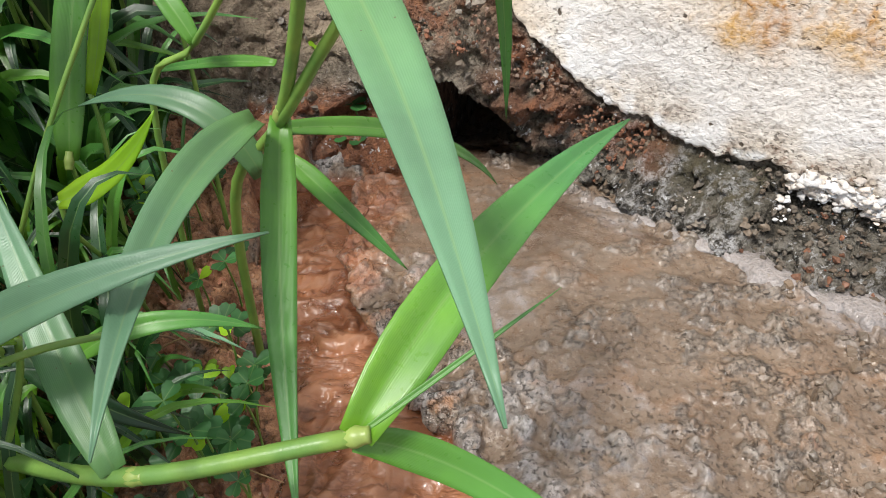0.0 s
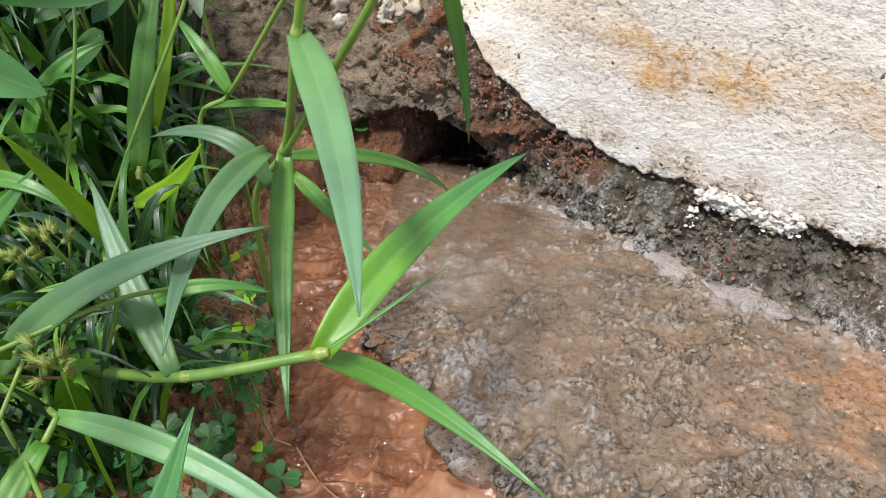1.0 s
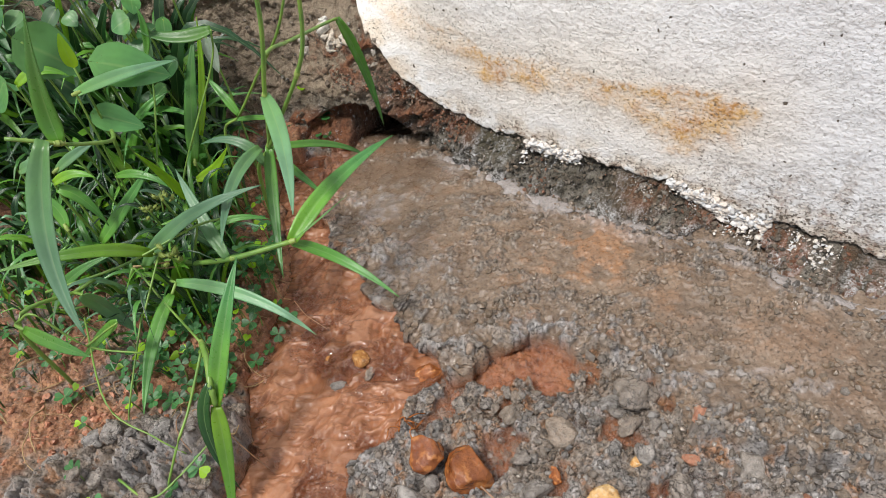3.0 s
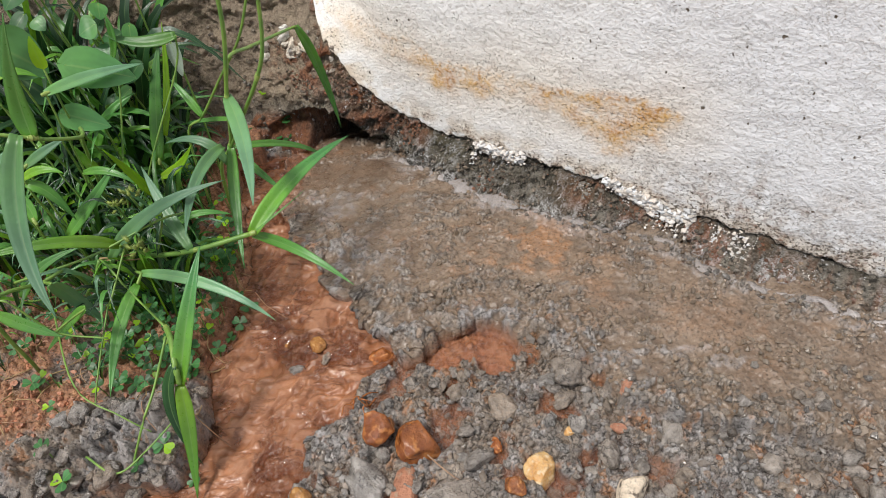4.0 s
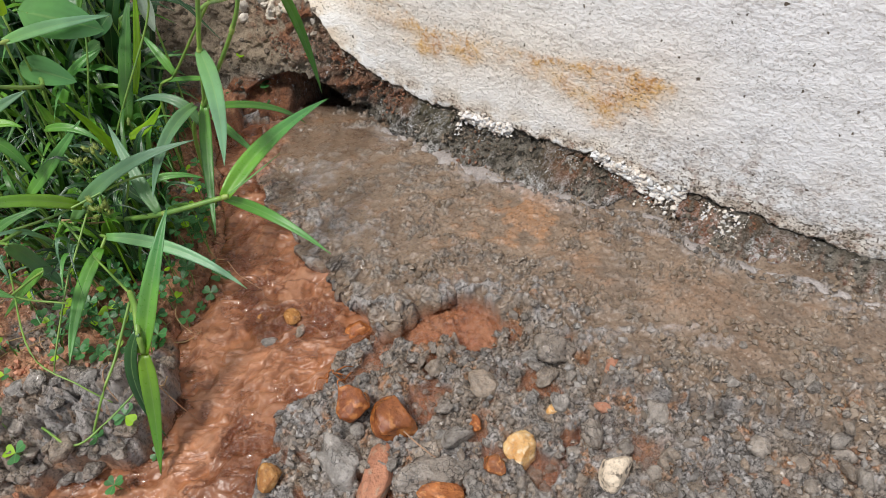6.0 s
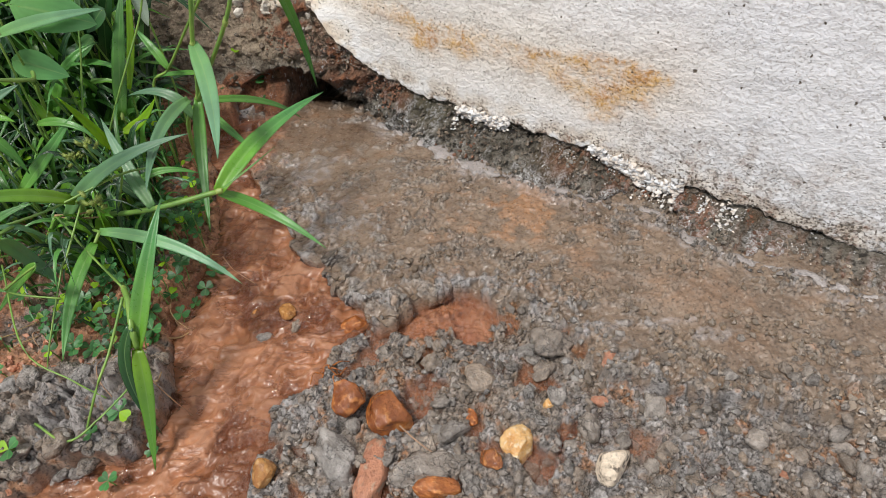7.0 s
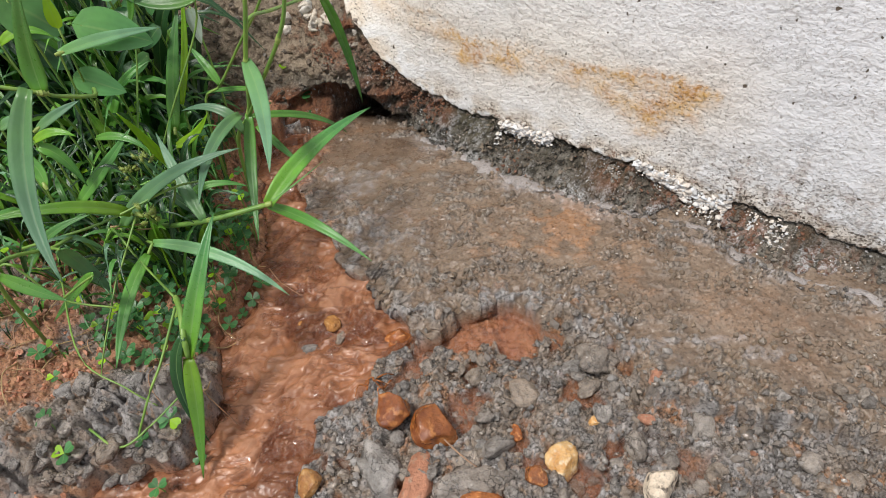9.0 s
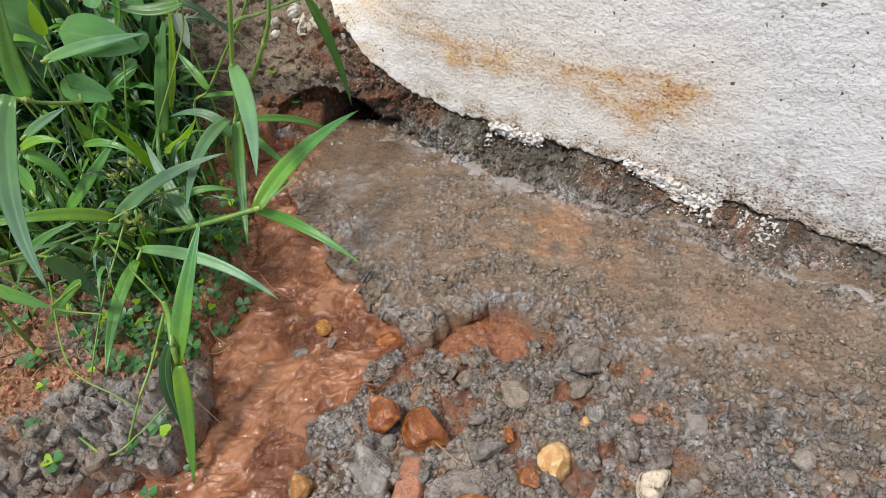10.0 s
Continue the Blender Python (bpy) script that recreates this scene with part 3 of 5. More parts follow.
    for px, py, rx, ry in ((0.180, 0.045, 0.030, 0.010), (0.150, 0.052, 0.016, 0.008), (0.280, -0.004, 0.040, 0.007), (0.318, -0.016, 0.018, 0.008), (0.225, -0.008, 0.02, 0.01), (0.045, 0.130, 0.035, 0.030), (0.012, 0.205, 0.024, 0.028)):
        pale = np.maximum(pale, step(0.0, 0.9, 1 - ((X - px) / rx) ** 2 - ((Y - py) / ry) ** 2 + 2.4 * n2 + 1.0 * n1) * 0.55)
    paint(me, "grains", (crumb, wet, orange))
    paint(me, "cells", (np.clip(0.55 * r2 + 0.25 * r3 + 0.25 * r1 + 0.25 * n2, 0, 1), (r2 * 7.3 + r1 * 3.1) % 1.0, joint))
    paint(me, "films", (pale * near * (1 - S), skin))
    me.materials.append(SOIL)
    ob = tagged(new("ground", me), kind="structure", label="wet ground of tan silt, grey gravel and red clay", category="ground")
    return ob, x, y, z, dict(sheet=sh, stream=bank, inlet=inside(X, Y, INLET), spill=inside(X, Y, SPILL), clod=inside(X, Y, CLOD), crumb=NC.fbm(X / 0.045 + 2, Y / 0.030, 4), patch=patch)


ground, GX, GY, GZ, FIELDS = build_ground()


def at(field, x, y):
    """The value of a field of the ground at a place."""
    i, j = np.clip(np.searchsorted(GX, x), 1, len(GX) - 1), np.clip(np.searchsorted(GY, y), 1, len(GY) - 1)
    return float(FIELDS[field][j, i])


def height(x, y):
    """Height of the ground at a place."""
    i, j = np.clip(np.searchsorted(GX, x), 1, len(GX) - 1), np.clip(np.searchsorted(GY, y), 1, len(GY) - 1)
    return float(GZ[j, i])


def build_water():
    x, y = np.arange(-0.22, 0.46, 0.00125), np.arange(-0.24, 0.30, 0.00125)
    X, Y = np.meshgrid(x, y)
    _, S, I, _, _, _, left, gravel, _ = ground_fields(X, Y)
    # wrinkles drawn out along the current
    q = NA.fbm(X / 0.03, Y / 0.03, 3)
    q2 = NC.fbm(X / 0.045 + 7, Y / 0.045, 3)
    u, v = 0.80 * X + 0.60 * Y + 0.03 * q, 0.80 * Y - 0.60 * X + 0.03 * q2
    ridge = 1 - np.abs(NB.fbm(u / 0.046, v / 0.022, 4, 0.5)) * 2.4
    small = 1 - np.abs(NC.fbm(u / 0.013 + q, v / 0.0075 + q, 2)) * 2.4
    live = S * step(0.0, -0.012, inside(X, Y, STREAM))
    z = level(Y) + 0.0030 * gravel + live * (0.0036 * ridge + 0.0011 * small - 0.0023) + 0.0004 * NC.fbm(X / 0.02, Y / 0.02, 2) + 0.0026 * live * q
    keep = (S + I + gravel > 0.02) & (left < 0.6)
    me, used = grid_mesh("stream_water", np.stack([X, Y, z], -1), keep)
    # second value marks ripple crests, where the pale sheen is painted
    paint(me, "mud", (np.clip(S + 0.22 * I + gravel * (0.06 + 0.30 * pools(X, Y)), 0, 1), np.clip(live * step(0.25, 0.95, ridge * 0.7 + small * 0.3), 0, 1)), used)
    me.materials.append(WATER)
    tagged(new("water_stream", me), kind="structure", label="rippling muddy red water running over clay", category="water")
    # the clear skin of water that spills from the hollow over the silt
    x, y = np.arange(-0.06, 0.16, 0.0019), np.arange(0.03, 0.335, 0.0019)
    X, Y = np.meshgrid(x, y)
    sp = inside(X + 0.01 * NA.grad(X / 0.02, Y / 0.02), Y, SPILL)
    q = NA.fbm(X / 0.04, Y / 0.04, 2)
    z = 0.0012 - 0.0035 * np.maximum(step(-0.016, 0.004, sp), step(0.25, 0.21, Y)) + 0.0004 * (1 - np.abs(NB.fbm(X / 0.014 + q, Y / 0.009 + q, 2)) * 2)
    me, used = grid_mesh("spill_water", np.stack([X, Y, z], -1), (sp < 0.004) & (Y > 0.215 + 0.03 * q))
    paint(me, "mud", (X * 0 + 0.06,), used)
    me.materials.append(WATER)
    tagged(new("water_spill", me), kind="structure", label="thin clear sheet of water over tan silt", category="water")


build_water()

# ---- the wall: plan of its foot, from the earth bank round to the straight plastered face ----
FOOT = [(-6.0, -0.4), (-2.0, 0.02), (-0.9, 0.20), (-0.45, 0.275), (-0.25, 0.300), (-0.12, 0.306), (-0.06, 0.306), (-0.01, 0.296), (0.025, 0.288), (0.059, 0.270),
        (0.117, 0.232), (0.169, 0.197), (0.216, 0.165), (0.286, 0.119), (0.360, 0.070), (0.450, 0.0105), (0.600, -0.089), (1.5, -0.684), (4.0, -2.34)]
EDGE = [(-9, 0.30), (-0.262, 0.27), (-0.251, 0.158), (-0.244, 0.137), (-0.236, 0.119), (-0.228, 0.103), (-0.221, 0.089), (-0.213, 0.078), (-0.205, 0.068), (-0.197, 0.060), (-0.190, 0.053),
        (-0.182, 0.047), (-0.174, 0.041), (-0.166, 0.037), (-0.158, 0.035), (-0.142, 0.032), (-0.106, 0.028), (-0.062, 0.026), (-0.027, 0.026), (0.012, 0.025), (0.060, 0.022), (0.085, 0.021), (0.103, 0.010), (0.140, 0.014), (0.159, 0.011), (0.196, 0.012), (0.222, 0.006),
        (0.256, 0.004), (0.5, 0.006), (9, 0.01)]


def foot_path(d):
    """Places d metres apart along the foot, wider outside the stretch near the spring, with inward normals."""
    F = np.array(FOOT)
    L = np.concatenate([[0], np.cumsum(np.hypot(*np.diff(F, axis=0).T))])
    a, b = np.interp(-0.30, F[:, 0], L), np.interp(0.62, F[:, 0], L)
    s = np.concatenate([np.linspace(0, a, 30)[:-1], np.arange(a, b, d), np.linspace(b, L[-1], 30)])
    p = np.stack([np.interp(s, L, F[:, 0]), np.interp(s, L, F[:, 1])], 1)
    for _ in range(60):
        q = p.copy()
        q[1:-1] = 0.25 * p[:-2] + 0.5 * p[1:-1] + 0.25 * p[2:]
        ok = (s > a + 0.05) & (s < b - 0.05)
        p[ok] = q[ok]
    t = np.gradient(p, axis=0)
    t /= np.hypot(*t.T)[:, None]
    for _ in range(30):
        t[1:-1] = 0.25 * t[:-2] + 0.5 * t[1:-1] + 0.25 * t[2:]
    return s, p, np.stack([-t[:, 1], t[:, 0]], 1)


def edge_height(sw, s):
    e = np.interp(sw, *zip(*EDGE))
    e = e + 0.007 * NB.fbm(s / 0.012, s * 0 + 5, 4) * step(-0.19, -0.225, sw)
    return e + 0.0070 * NA.fbm(s / 0.030, s * 0 + 2, 4) + 0.0028 * NB.fbm(s / 0.008, s * 0 + 7, 4, 0.7)


def lean(z, x, e):
    """How far the face stands back from its foot at height z."""
    bank = step(0.075, -0.005, x)
    over = 0.052 * np.exp(-((x - 0.002) / 0.05) ** 2)
    z = np.where(z > over, z - over * step(0.2, 0.1, z), np.minimum(z, 0))
    return bank * (0.55 * np.minimum(z, 0.12) + 0.08 * np.clip(z - 0.12, 0, 9)) + (1 - bank) * (0.037 * step(-0.2, 0.9, (z + over) / np.maximum(e - 0.001, 0.004)) + 0.03 * np.clip(z - 0.03, 0, 9))


def bulge(z, x, e):
    """The part of that bulge left at height z."""
    return foot_out(x) * step(1.0, 0.1, z / np.maximum(e, 0.008))


def build_wall():
    s, p, n = foot_path(0.0013)
    sw = (p[:, 0] - 0.2254) * 0.834 - (p[:, 1] - 0.1956) * 0.551
    e = edge_height(sw, s)
    up = np.concatenate([np.linspace(-0.09, -0.032, 12), np.arange(-0.03, 0.15, 0.0014), np.geomspace(0.153, 2.6, 22)])
    Sg, Z = np.meshgrid(s, up)
    Xf, E = np.broadcast_to(p[:, 0], Sg.shape), np.broadcast_to(e, Sg.shape)
    inw = lean(Z, Xf, E) - bulge(Z, Xf, E)
    n1, n2, n3 = NA.fbm(Sg / 0.04, Z / 0.03, 4), NB.fbm(Sg / 0.011, Z / 0.011, 4), NC.fbm(Sg / 0.004, Z / 0.004, 3)
    c1, c2, cr = NC.cells(Sg / 0.0065, Z / 0.0065)
    low = step(0.0, -0.006, Z - E)
    lump = np.sqrt(np.clip((c2 - c1) / (0.75 * c2), 0, 1))
    b1, b2, br = NB.cells(Sg / 0.0036 + n2, Z / 0.0036)
    tame = 1 - 0.45 * step(0.04, -0.02, Xf)
    inw = inw - low * tame * (0.011 * n1 + 0.011 * n2 + 0.0030 * n3 + 0.0045 * lump * cr + 0.0018 * np.sqrt(np.clip((b2 - b1) / (0.75 * b2), 0, 1)) * br - 0.002)
    # small undercuts below the plaster
    for sx, w, h in ((0.112, 0.030, 0.007), (0.235, 0.045, 0.006)):
        k = np.argmin(np.abs(sw - sx))
        inw += 0.032 * np.exp(-((Sg - s[k]) / w) ** 2 - ((Z - e[k] + 0.012) / h) ** 2)
    # the hollow from which the water comes
    wob = 0.25 * n2 + 0.1 * n1
    top = np.interp(Xf, [-0.078, -0.062, -0.036, -0.012, 0.004, 0.026, 0.043, 0.055], [0.0, 0.030, 0.047, 0.054, 0.053, 0.031, 0.006, -0.012])
    hole = np.clip((top - Z) / 0.020 + wob, -1, 1)
    nook = hole * step(0.0, -0.03, Xf)
    inw += step(0.0, 0.45, hole) * (0.022 * step(0.0, 0.035, Z) + 0.28 * step(-0.024, 0.010, Xf))
    P = np.stack([Xf + n[:, 0] * inw, p[:, 1] + n[:, 1] * inw, Z], -1)
    # top and back give the wall its thickness
    thick = np.stack([n[:, 0] * 0.22, n[:, 1] * 0.22, n[:, 0] * 0], -1)
    foot_row = P[-1] + thick
    foot_row = np.stack([foot_row[:, 0], foot_row[:, 1], foot_row[:, 0] * 0 - 0.03], -1)
    me, _ = grid_mesh("wall", np.concatenate([P, (P[-1] + thick)[None], foot_row[None]]))
    pad = lambda f: np.concatenate([f, f[-1:] * 0, f[-1:] * 0])
    red = np.clip(step(0.03, -0.02, np.abs(Xf - 0.045) - 0.02 * (1 + n1)) * step(0.010, 0.03, Z) * step(-0.3, 0.15, n2) + step(0.02, 0.006, np.abs(Z - 0.028) ) * step(-0.02, -0.06, Xf) * step(-0.2, 0.1, n2 + n1)
                  + step(0.0, 0.3, nook) + 0.9 * step(0.065, 0.03, np.abs(Xf + 0.005)) * step(0.026, 0.010, np.abs(Z - 0.092)) * step(-0.1, 0.2, n2)
                  + 0.85 * step(0.20, 0.24, Xf) * step(-0.30, 0.10, n1 + n2) * step(0.024, 0.008, E - Z) + 0.9 * step(0.10, 0.085, Xf) * step(-0.03, 0.0, Xf) * step(0.022, 0.008, E - Z) * step(-0.35, 0.1, n2 + n1), 0, 1) * low * (1 - 0.6 * step(0.0, 0.2, hole) * step(-0.03, 0.0, Xf))
    moss = 0.85 * step(-0.25, 0.25, n1 + 0.5 * n2) * step(0.06, 0.1, Xf) * step(0.026, 0.008, E - Z)
    salt = step(0.008, 0.002, Z) * step(-0.25, 0.3, n1) * step(0.07, 0.1, Xf) + 0.55 * step(0.05, 0.09, Xf) * step(0.12, 0.42, n2 + 0.5 * n1)
    paint(me, "stain", (pad(red), pad(moss * low), pad(np.clip(salt, 0, 1) * low)))
    paint(me, "earth", (pad(step(0.045, -0.03, Xf + 0.03 * n1) * step(0.035, 0.065, Z + 0.02 * n1 + 0.5 * np.clip(-0.06 - Xf, 0, 0.1))),))
    me.materials.append(FOOTING)
    wall = tagged(new("wall_north", me), kind="structure", label="crumbling dark footing and earth bank below a white wall", category="wall")
    # plaster coat, broken off along a ragged lower edge
    v = np.concatenate([[0, 0.0006, 0.0018], np.arange(0.0036, 0.20, 0.0013), np.geomspace(0.205, 2.5, 20)])
    k = p[:, 0] > -2.2
    s, p, n, e, sw = s[k], p[k], n[k], e[k], sw[k]
    V, E = np.meshgrid(v, e, indexing="ij")
    Z = E + V
    Sg, Xf = np.broadcast_to(s, Z.shape), np.broadcast_to(p[:, 0], Z.shape)
    inw = lean(Z, Xf, E) - 0.0030 * step(0, 0.0018, V)
    inw[0] += 0.004
    m1, m2 = NB.fbm(Sg / 0.03, Z / 0.02 + 4, 4), NA.fbm(Sg / 0.0048, Z / 0.0040 + 9, 3, 0.65)
    inw = inw - np.where(V > 0, 0.0009 * m1 + 0.00055 * m2 * step(0.002, 0.008, V), 0) - 0.0016 * step(0.014, 0.0, V) * np.clip(NC.fbm(Sg / 0.006, Z / 0.006, 3) + 0.1, 0, 1)
    P = np.stack([Xf + n[:, 0] * inw, p[:, 1] + n[:, 1] * inw, Z], -1)
    me, _ = grid_mesh("plaster", P)
    W = np.broadcast_to(sw, Z.shape)
    top = np.interp(W, [-0.27, -0.173, -0.148, -0.12, -0.061, -0.012, 0.018, 0.047, 0.079, 0.108], [0.150, 0.126, 0.123, 0.105, 0.108, 0.106, 0.108, 0.112, 0.113, 0.107])
    band = np.interp(W, [-0.27, -0.16, -0.098, -0.056, -0.002, 0.025, 0.046, 0.07, 0.09, 0.108], [0.130, 0.100, 0.080, 0.093, 0.091, 0.074, 0.066, 0.066, 0.084, 0.095])
    much = np.interp(W, [-0.30, -0.2, -0.16, -0.125, -0.09, -0.06, -0.04, -0.01, 0.03, 0.085, 0.106, 0.112], [0, 0.30, 0.35, 0.85, 0.95, 0.6, 0.40, 0.6, 0.85, 1.0, 0.9, 0])
    core = step(0.004, -0.005, Z - top + 0.010 * m1) * step(-0.016, 0.010, Z - band + 0.016 * m1) * much
    line = np.exp(-((Z - top + 0.010 * m1 + 0.003) / 0.004) ** 2) * much
    rust = np.clip(core * (0.72 + 0.9 * m1 + 0.5 * m2) + 0.7 * line * step(-0.1, 0.3, m2 + m1), 0, 1)
    halo = np.clip(0.65 * np.exp(-((Z - 0.5 * band - 0.5 * top) / 0.045) ** 2) * step(0.17, 0.09, W) + 0.75 * step(0.035, 0.0, V) * step(0.45, -0.1, m1), 0, 1)
    flake = step(0.010, 0.003, V) * step(0.05, 0.3, NA.fbm(Sg / 0.012 + 3, Z / 0.012, 3)) * step(0.16, 0.12, W) + 0.6 * step(0.05, 0.02, V) * step(-0.13, -0.16, W) * step(0.0, 0.2, m1)
    paint(me, "stain", (rust, halo, np.clip(flake, 0, 1)))
    # second value marks the right side, tinted by painted light
    paint(me, "edge", (np.clip(step(0.022, 0.0, V + 0.012 * m1) * step(-0.19, -0.12, W) + 0.75 * step(0.085, 0.0, V + 0.03 * m1) * step(0.02, 0.14, W), 0, 1), step(-0.02, 0.14, W + 0.05 * m1)))
    me.materials.append(PLASTER)
    coat = new("plaster", me)
    coat.parent = wall
    coat["label"] = "rough white plaster stained with rust"
    return s, p, n, e, sw


PATH_S, PATH_P, PATH_N, PATH_E, PATH_W = build_wall()


# ---- shapes ----
def part(name, bm, material, parent=None, label="", smooth=True):
    """Links a bmesh as one mesh object, under a thing or a part."""
    me = bpy.data.meshes.new(name)
    for f in bm.faces:
        f.smooth = smooth
    bm.to_mesh(me)
    bm.free()
    me.materials.append(material)
    ob = new(name, me)
    if parent is not None:
        ob.parent = parent
        ob.matrix_parent_inverse = Matrix.Translation(-parent.location)
    if label:
        ob["label"] = label
    return ob


def thing(name, at, label, category, group=""):
    ob = new(name)
    ob.location, ob.empty_display_size = at, 0.01
    return tagged(ob, label, category, group)


def smooth_line(points, n=6):
    """Catmull-Rom through the points."""
    p = [Vector(q) for q in points]
    p = [p[0] * 2 - p[1]] + p + [p[-1] * 2 - p[-2]]
    out = []
    for a, b, c, d in zip(p, p[1:], p[2:], p[3:]):
        for k in range(n):
            t = k / n
            out.append(0.5 * (2 * b + (c - a) * t + (2 * a - 5 * b + 4 * c - d) * t * t + (3 * b - a - 3 * c + d) * t ** 3))
    return out + [p[-2]]


def tube(points, r0, r1, sides=7, n=6):
    bm, line, rings = bmesh.new(), smooth_line(points, n), []
    for i, q in enumerate(line):
        t = (line[min(i + 1, len(line) - 1)] - line[max(i - 1, 0)]).normalized()
        a = t.orthogonal().normalized()
        b = t.cross(a)
        r = r0 + (r1 - r0) * i / (len(line) - 1)
        rings.append([bm.verts.new(q + (a * math.cos(k * math.tau / sides) + b * math.sin(k * math.tau / sides)) * r) for k in range(sides)])
    for u, v in zip(rings, rings[1:]):
        for k in range(sides):
            bm.faces.new((u[k], u[(k + 1) % sides], v[(k + 1) % sides], v[k]))
    bm.faces.new(rings[0][::-1])
    bm.faces.new(rings[-1])
    return bm


VIEW = Vector((0.12, -0.62, 0.78))


def blade_mesh(base, mid, tip, width, facing=VIEW, fold=0.16, seed=0, n=16, shape=0.62):
    """A grass blade: three places along it, its greatest width, the side that it shows."""
    rnd = random.Random(seed)
    a, m, c = Vector(base), Vector(mid), Vector(tip)
    b = 2 * m - 0.5 * (a + c)
    wave, phase, twist = rnd.uniform(0.02, 0.06), rnd.uniform(0, 6), rnd.uniform(-0.5, 0.5)
    bm, rows, cols = bmesh.new(), [], (-1, -0.62, -0.25, 0, 0.25, 0.62, 1)
    uv = bm.loops.layers.uv.new("UVMap")
    where = {}
    for i in range(n + 1):
        t = i / n
        q = a * (1 - t) ** 2 + b * 2 * t * (1 - t) + c * t * t
        d = (2 * (1 - t) * (b - a) + 2 * t * (c - b)).normalized()
        side = d.cross(facing)
        side = side.normalized() if side.length > 1e-4 else d.orthogonal().normalized()
        nor = side.cross(d).normalized()
        ang = twist * (t - 0.3)
        side, nor = side * math.cos(ang) + nor * math.sin(ang), nor * math.cos(ang) - side * math.sin(ang)
        w = 0.43 * width * ((0.55 + 0.45 * math.sin(1.5708 * t / 0.25)) if t < 0.25 else (1 - ((t - 0.25) / 0.75) ** 2.0) ** 0.95)
        w = max(w, width * 0.012)
        row = []
        for u in cols:
            lift = fold * w * (abs(u) ** 1.3) - (0.10 * w if u == 0 else 0) + wave * w * abs(u) ** 2 * math.sin(14 * t + phase + 1.7 * u)
            vert = bm.verts.new(q + side * (u * w) + nor * lift)
            where[vert] = (0.5 + 0.5 * u, t)
            row.append(vert)
        rows.append(row)
    for r, s in zip(rows, rows[1:]):
        for k in range(len(cols) - 1):
            f = bm.faces.new((r[k], r[k + 1], s[k + 1], s[k]))
            for loop in f.loops:
                loop[uv].uv = where[loop.vert]
    return bm


def add_blade(plant, base, mid, tip, width, tone, seed, facing=VIEW, name="blade", fold=0.16):
    ob = part(name, blade_mesh(base, mid, tip, width, facing, fold, seed), BLADE[tone] if isinstance(tone, int) else tone, plant)
    thick = ob.modifiers.new("thickness", "SOLIDIFY")
    thick.thickness = 0.00028
    return ob


def oval_leaf(base, tip, width, facing, seed=0, heart=0.0, cup=0.12, n=12):
    """A broad leaf, from its stalk's end to its tip; heart: how far its lobes reach back."""
    a, c = Vector(base), Vector(tip)
    d = c - a
    side = d.cross(facing).normalized()
    nor = side.cross(d).normalized()
    bm, rows, where = bmesh.new(), [], {}
    uv = bm.loops.layers.uv.new("UVMap")
    rnd = random.Random(seed)
    ph = rnd.uniform(0, 6)
    for i in range(n + 1):
        t = i / n
        w = 0.5 * width * math.sin(math.pi * min(1, t ** 0.62)) ** 0.75 + 0.0002
        row = []
        for u in (-1, -0.7, -0.35, 0, 0.35, 0.7, 1):
            back = -heart * abs(u) ** 1.5 * (1 - t) ** 3
            z = cup * w * abs(u) ** 1.5 - 0.12 * d.length * t * t + 0.03 * w * math.sin(9 * t + ph + 2 * u)
            vert = bm.verts.new(a + d * (t + back) + side * (u * w) + nor * z)
            where[vert] = (0.5 + 0.5 * u, t)
            row.append(vert)
        rows.append(row)
    for r, s in zip(rows, rows[1:]):
        for k in range(6):
            f = bm.faces.new((r[k], r[k + 1], s[k + 1], s[k]))
            for loop in f.loops:
                loop[uv].uv = where[loop.vert]
    return bm


def rock_mesh(name, seed, cuts=7, rough=0.16, sub=3):
    """A stone about one metre across: a ball cut by planes and worn."""
    rnd = random.Random(seed)
    bm = bmesh.new()
    bmesh.ops.create_icosphere(bm, subdivisions=sub, radius=0.5)
    planes = [(Vector((rnd.gauss(0, 1), rnd.gauss(0, 1), rnd.gauss(0, 1))).normalized(), rnd.uniform(0.28, 0.42)) for _ in range(cuts)]
    off = Vector((seed * 3.7, seed * 1.3, 0))
    for v in bm.verts:
        for nrm, h in planes:
            over = v.co.dot(nrm) - h
            if over > 0:
                v.co -= nrm * over * 0.88
        k = noise.fractal(v.co * 2.2 + off, 1.0, 2.0, 3) * rough - noise.turbulence(v.co * 5 + off, 3, True) * rough * 0.5
        v.co *= 1 + k + 0.2 * rough
    me = bpy.data.meshes.new(name)
    for f in bm.faces:
        f.smooth = True
    bm.to_mesh(me)
    bm.free()
    return me


# ---- stones ----
ROCKS = [rock_mesh("stone", k, 7 + k % 4, 0.16 + 0.05 * (k % 3), 4 if k in (0, 3, 6, 9) else 3) for k in range(10)]
CLODS = [rock_mesh("clod", 30 + k, 4, 0.50, 3) for k in range(6)]


def stone(name, x, y, size, material, label, category="stone", group="", shape=0, turn=0.0, sink=0.3, clod=False, up=0.0):
    me = (CLODS if clod else ROCKS)[shape].copy()
    me.materials.clear()
    me.materials.append(material)
    ob = new(name, me)
    ob.scale = size
    ob.rotation_euler = (0.3 * math.sin(turn * 3), 0.3 * math.cos(turn * 2), turn)
    ob.location = (x, y, height(x, y) + size[2] * (0.5 - sink) + up)
    return tagged(ob, label, category, group)


stone("ochre_stone", 0.183, -0.085, (0.026, 0.024, 0.018), OCHRE, "smooth wet ochre-yellow stone lying in grey gravel", shape=0, turn=0.4, sink=0.2)
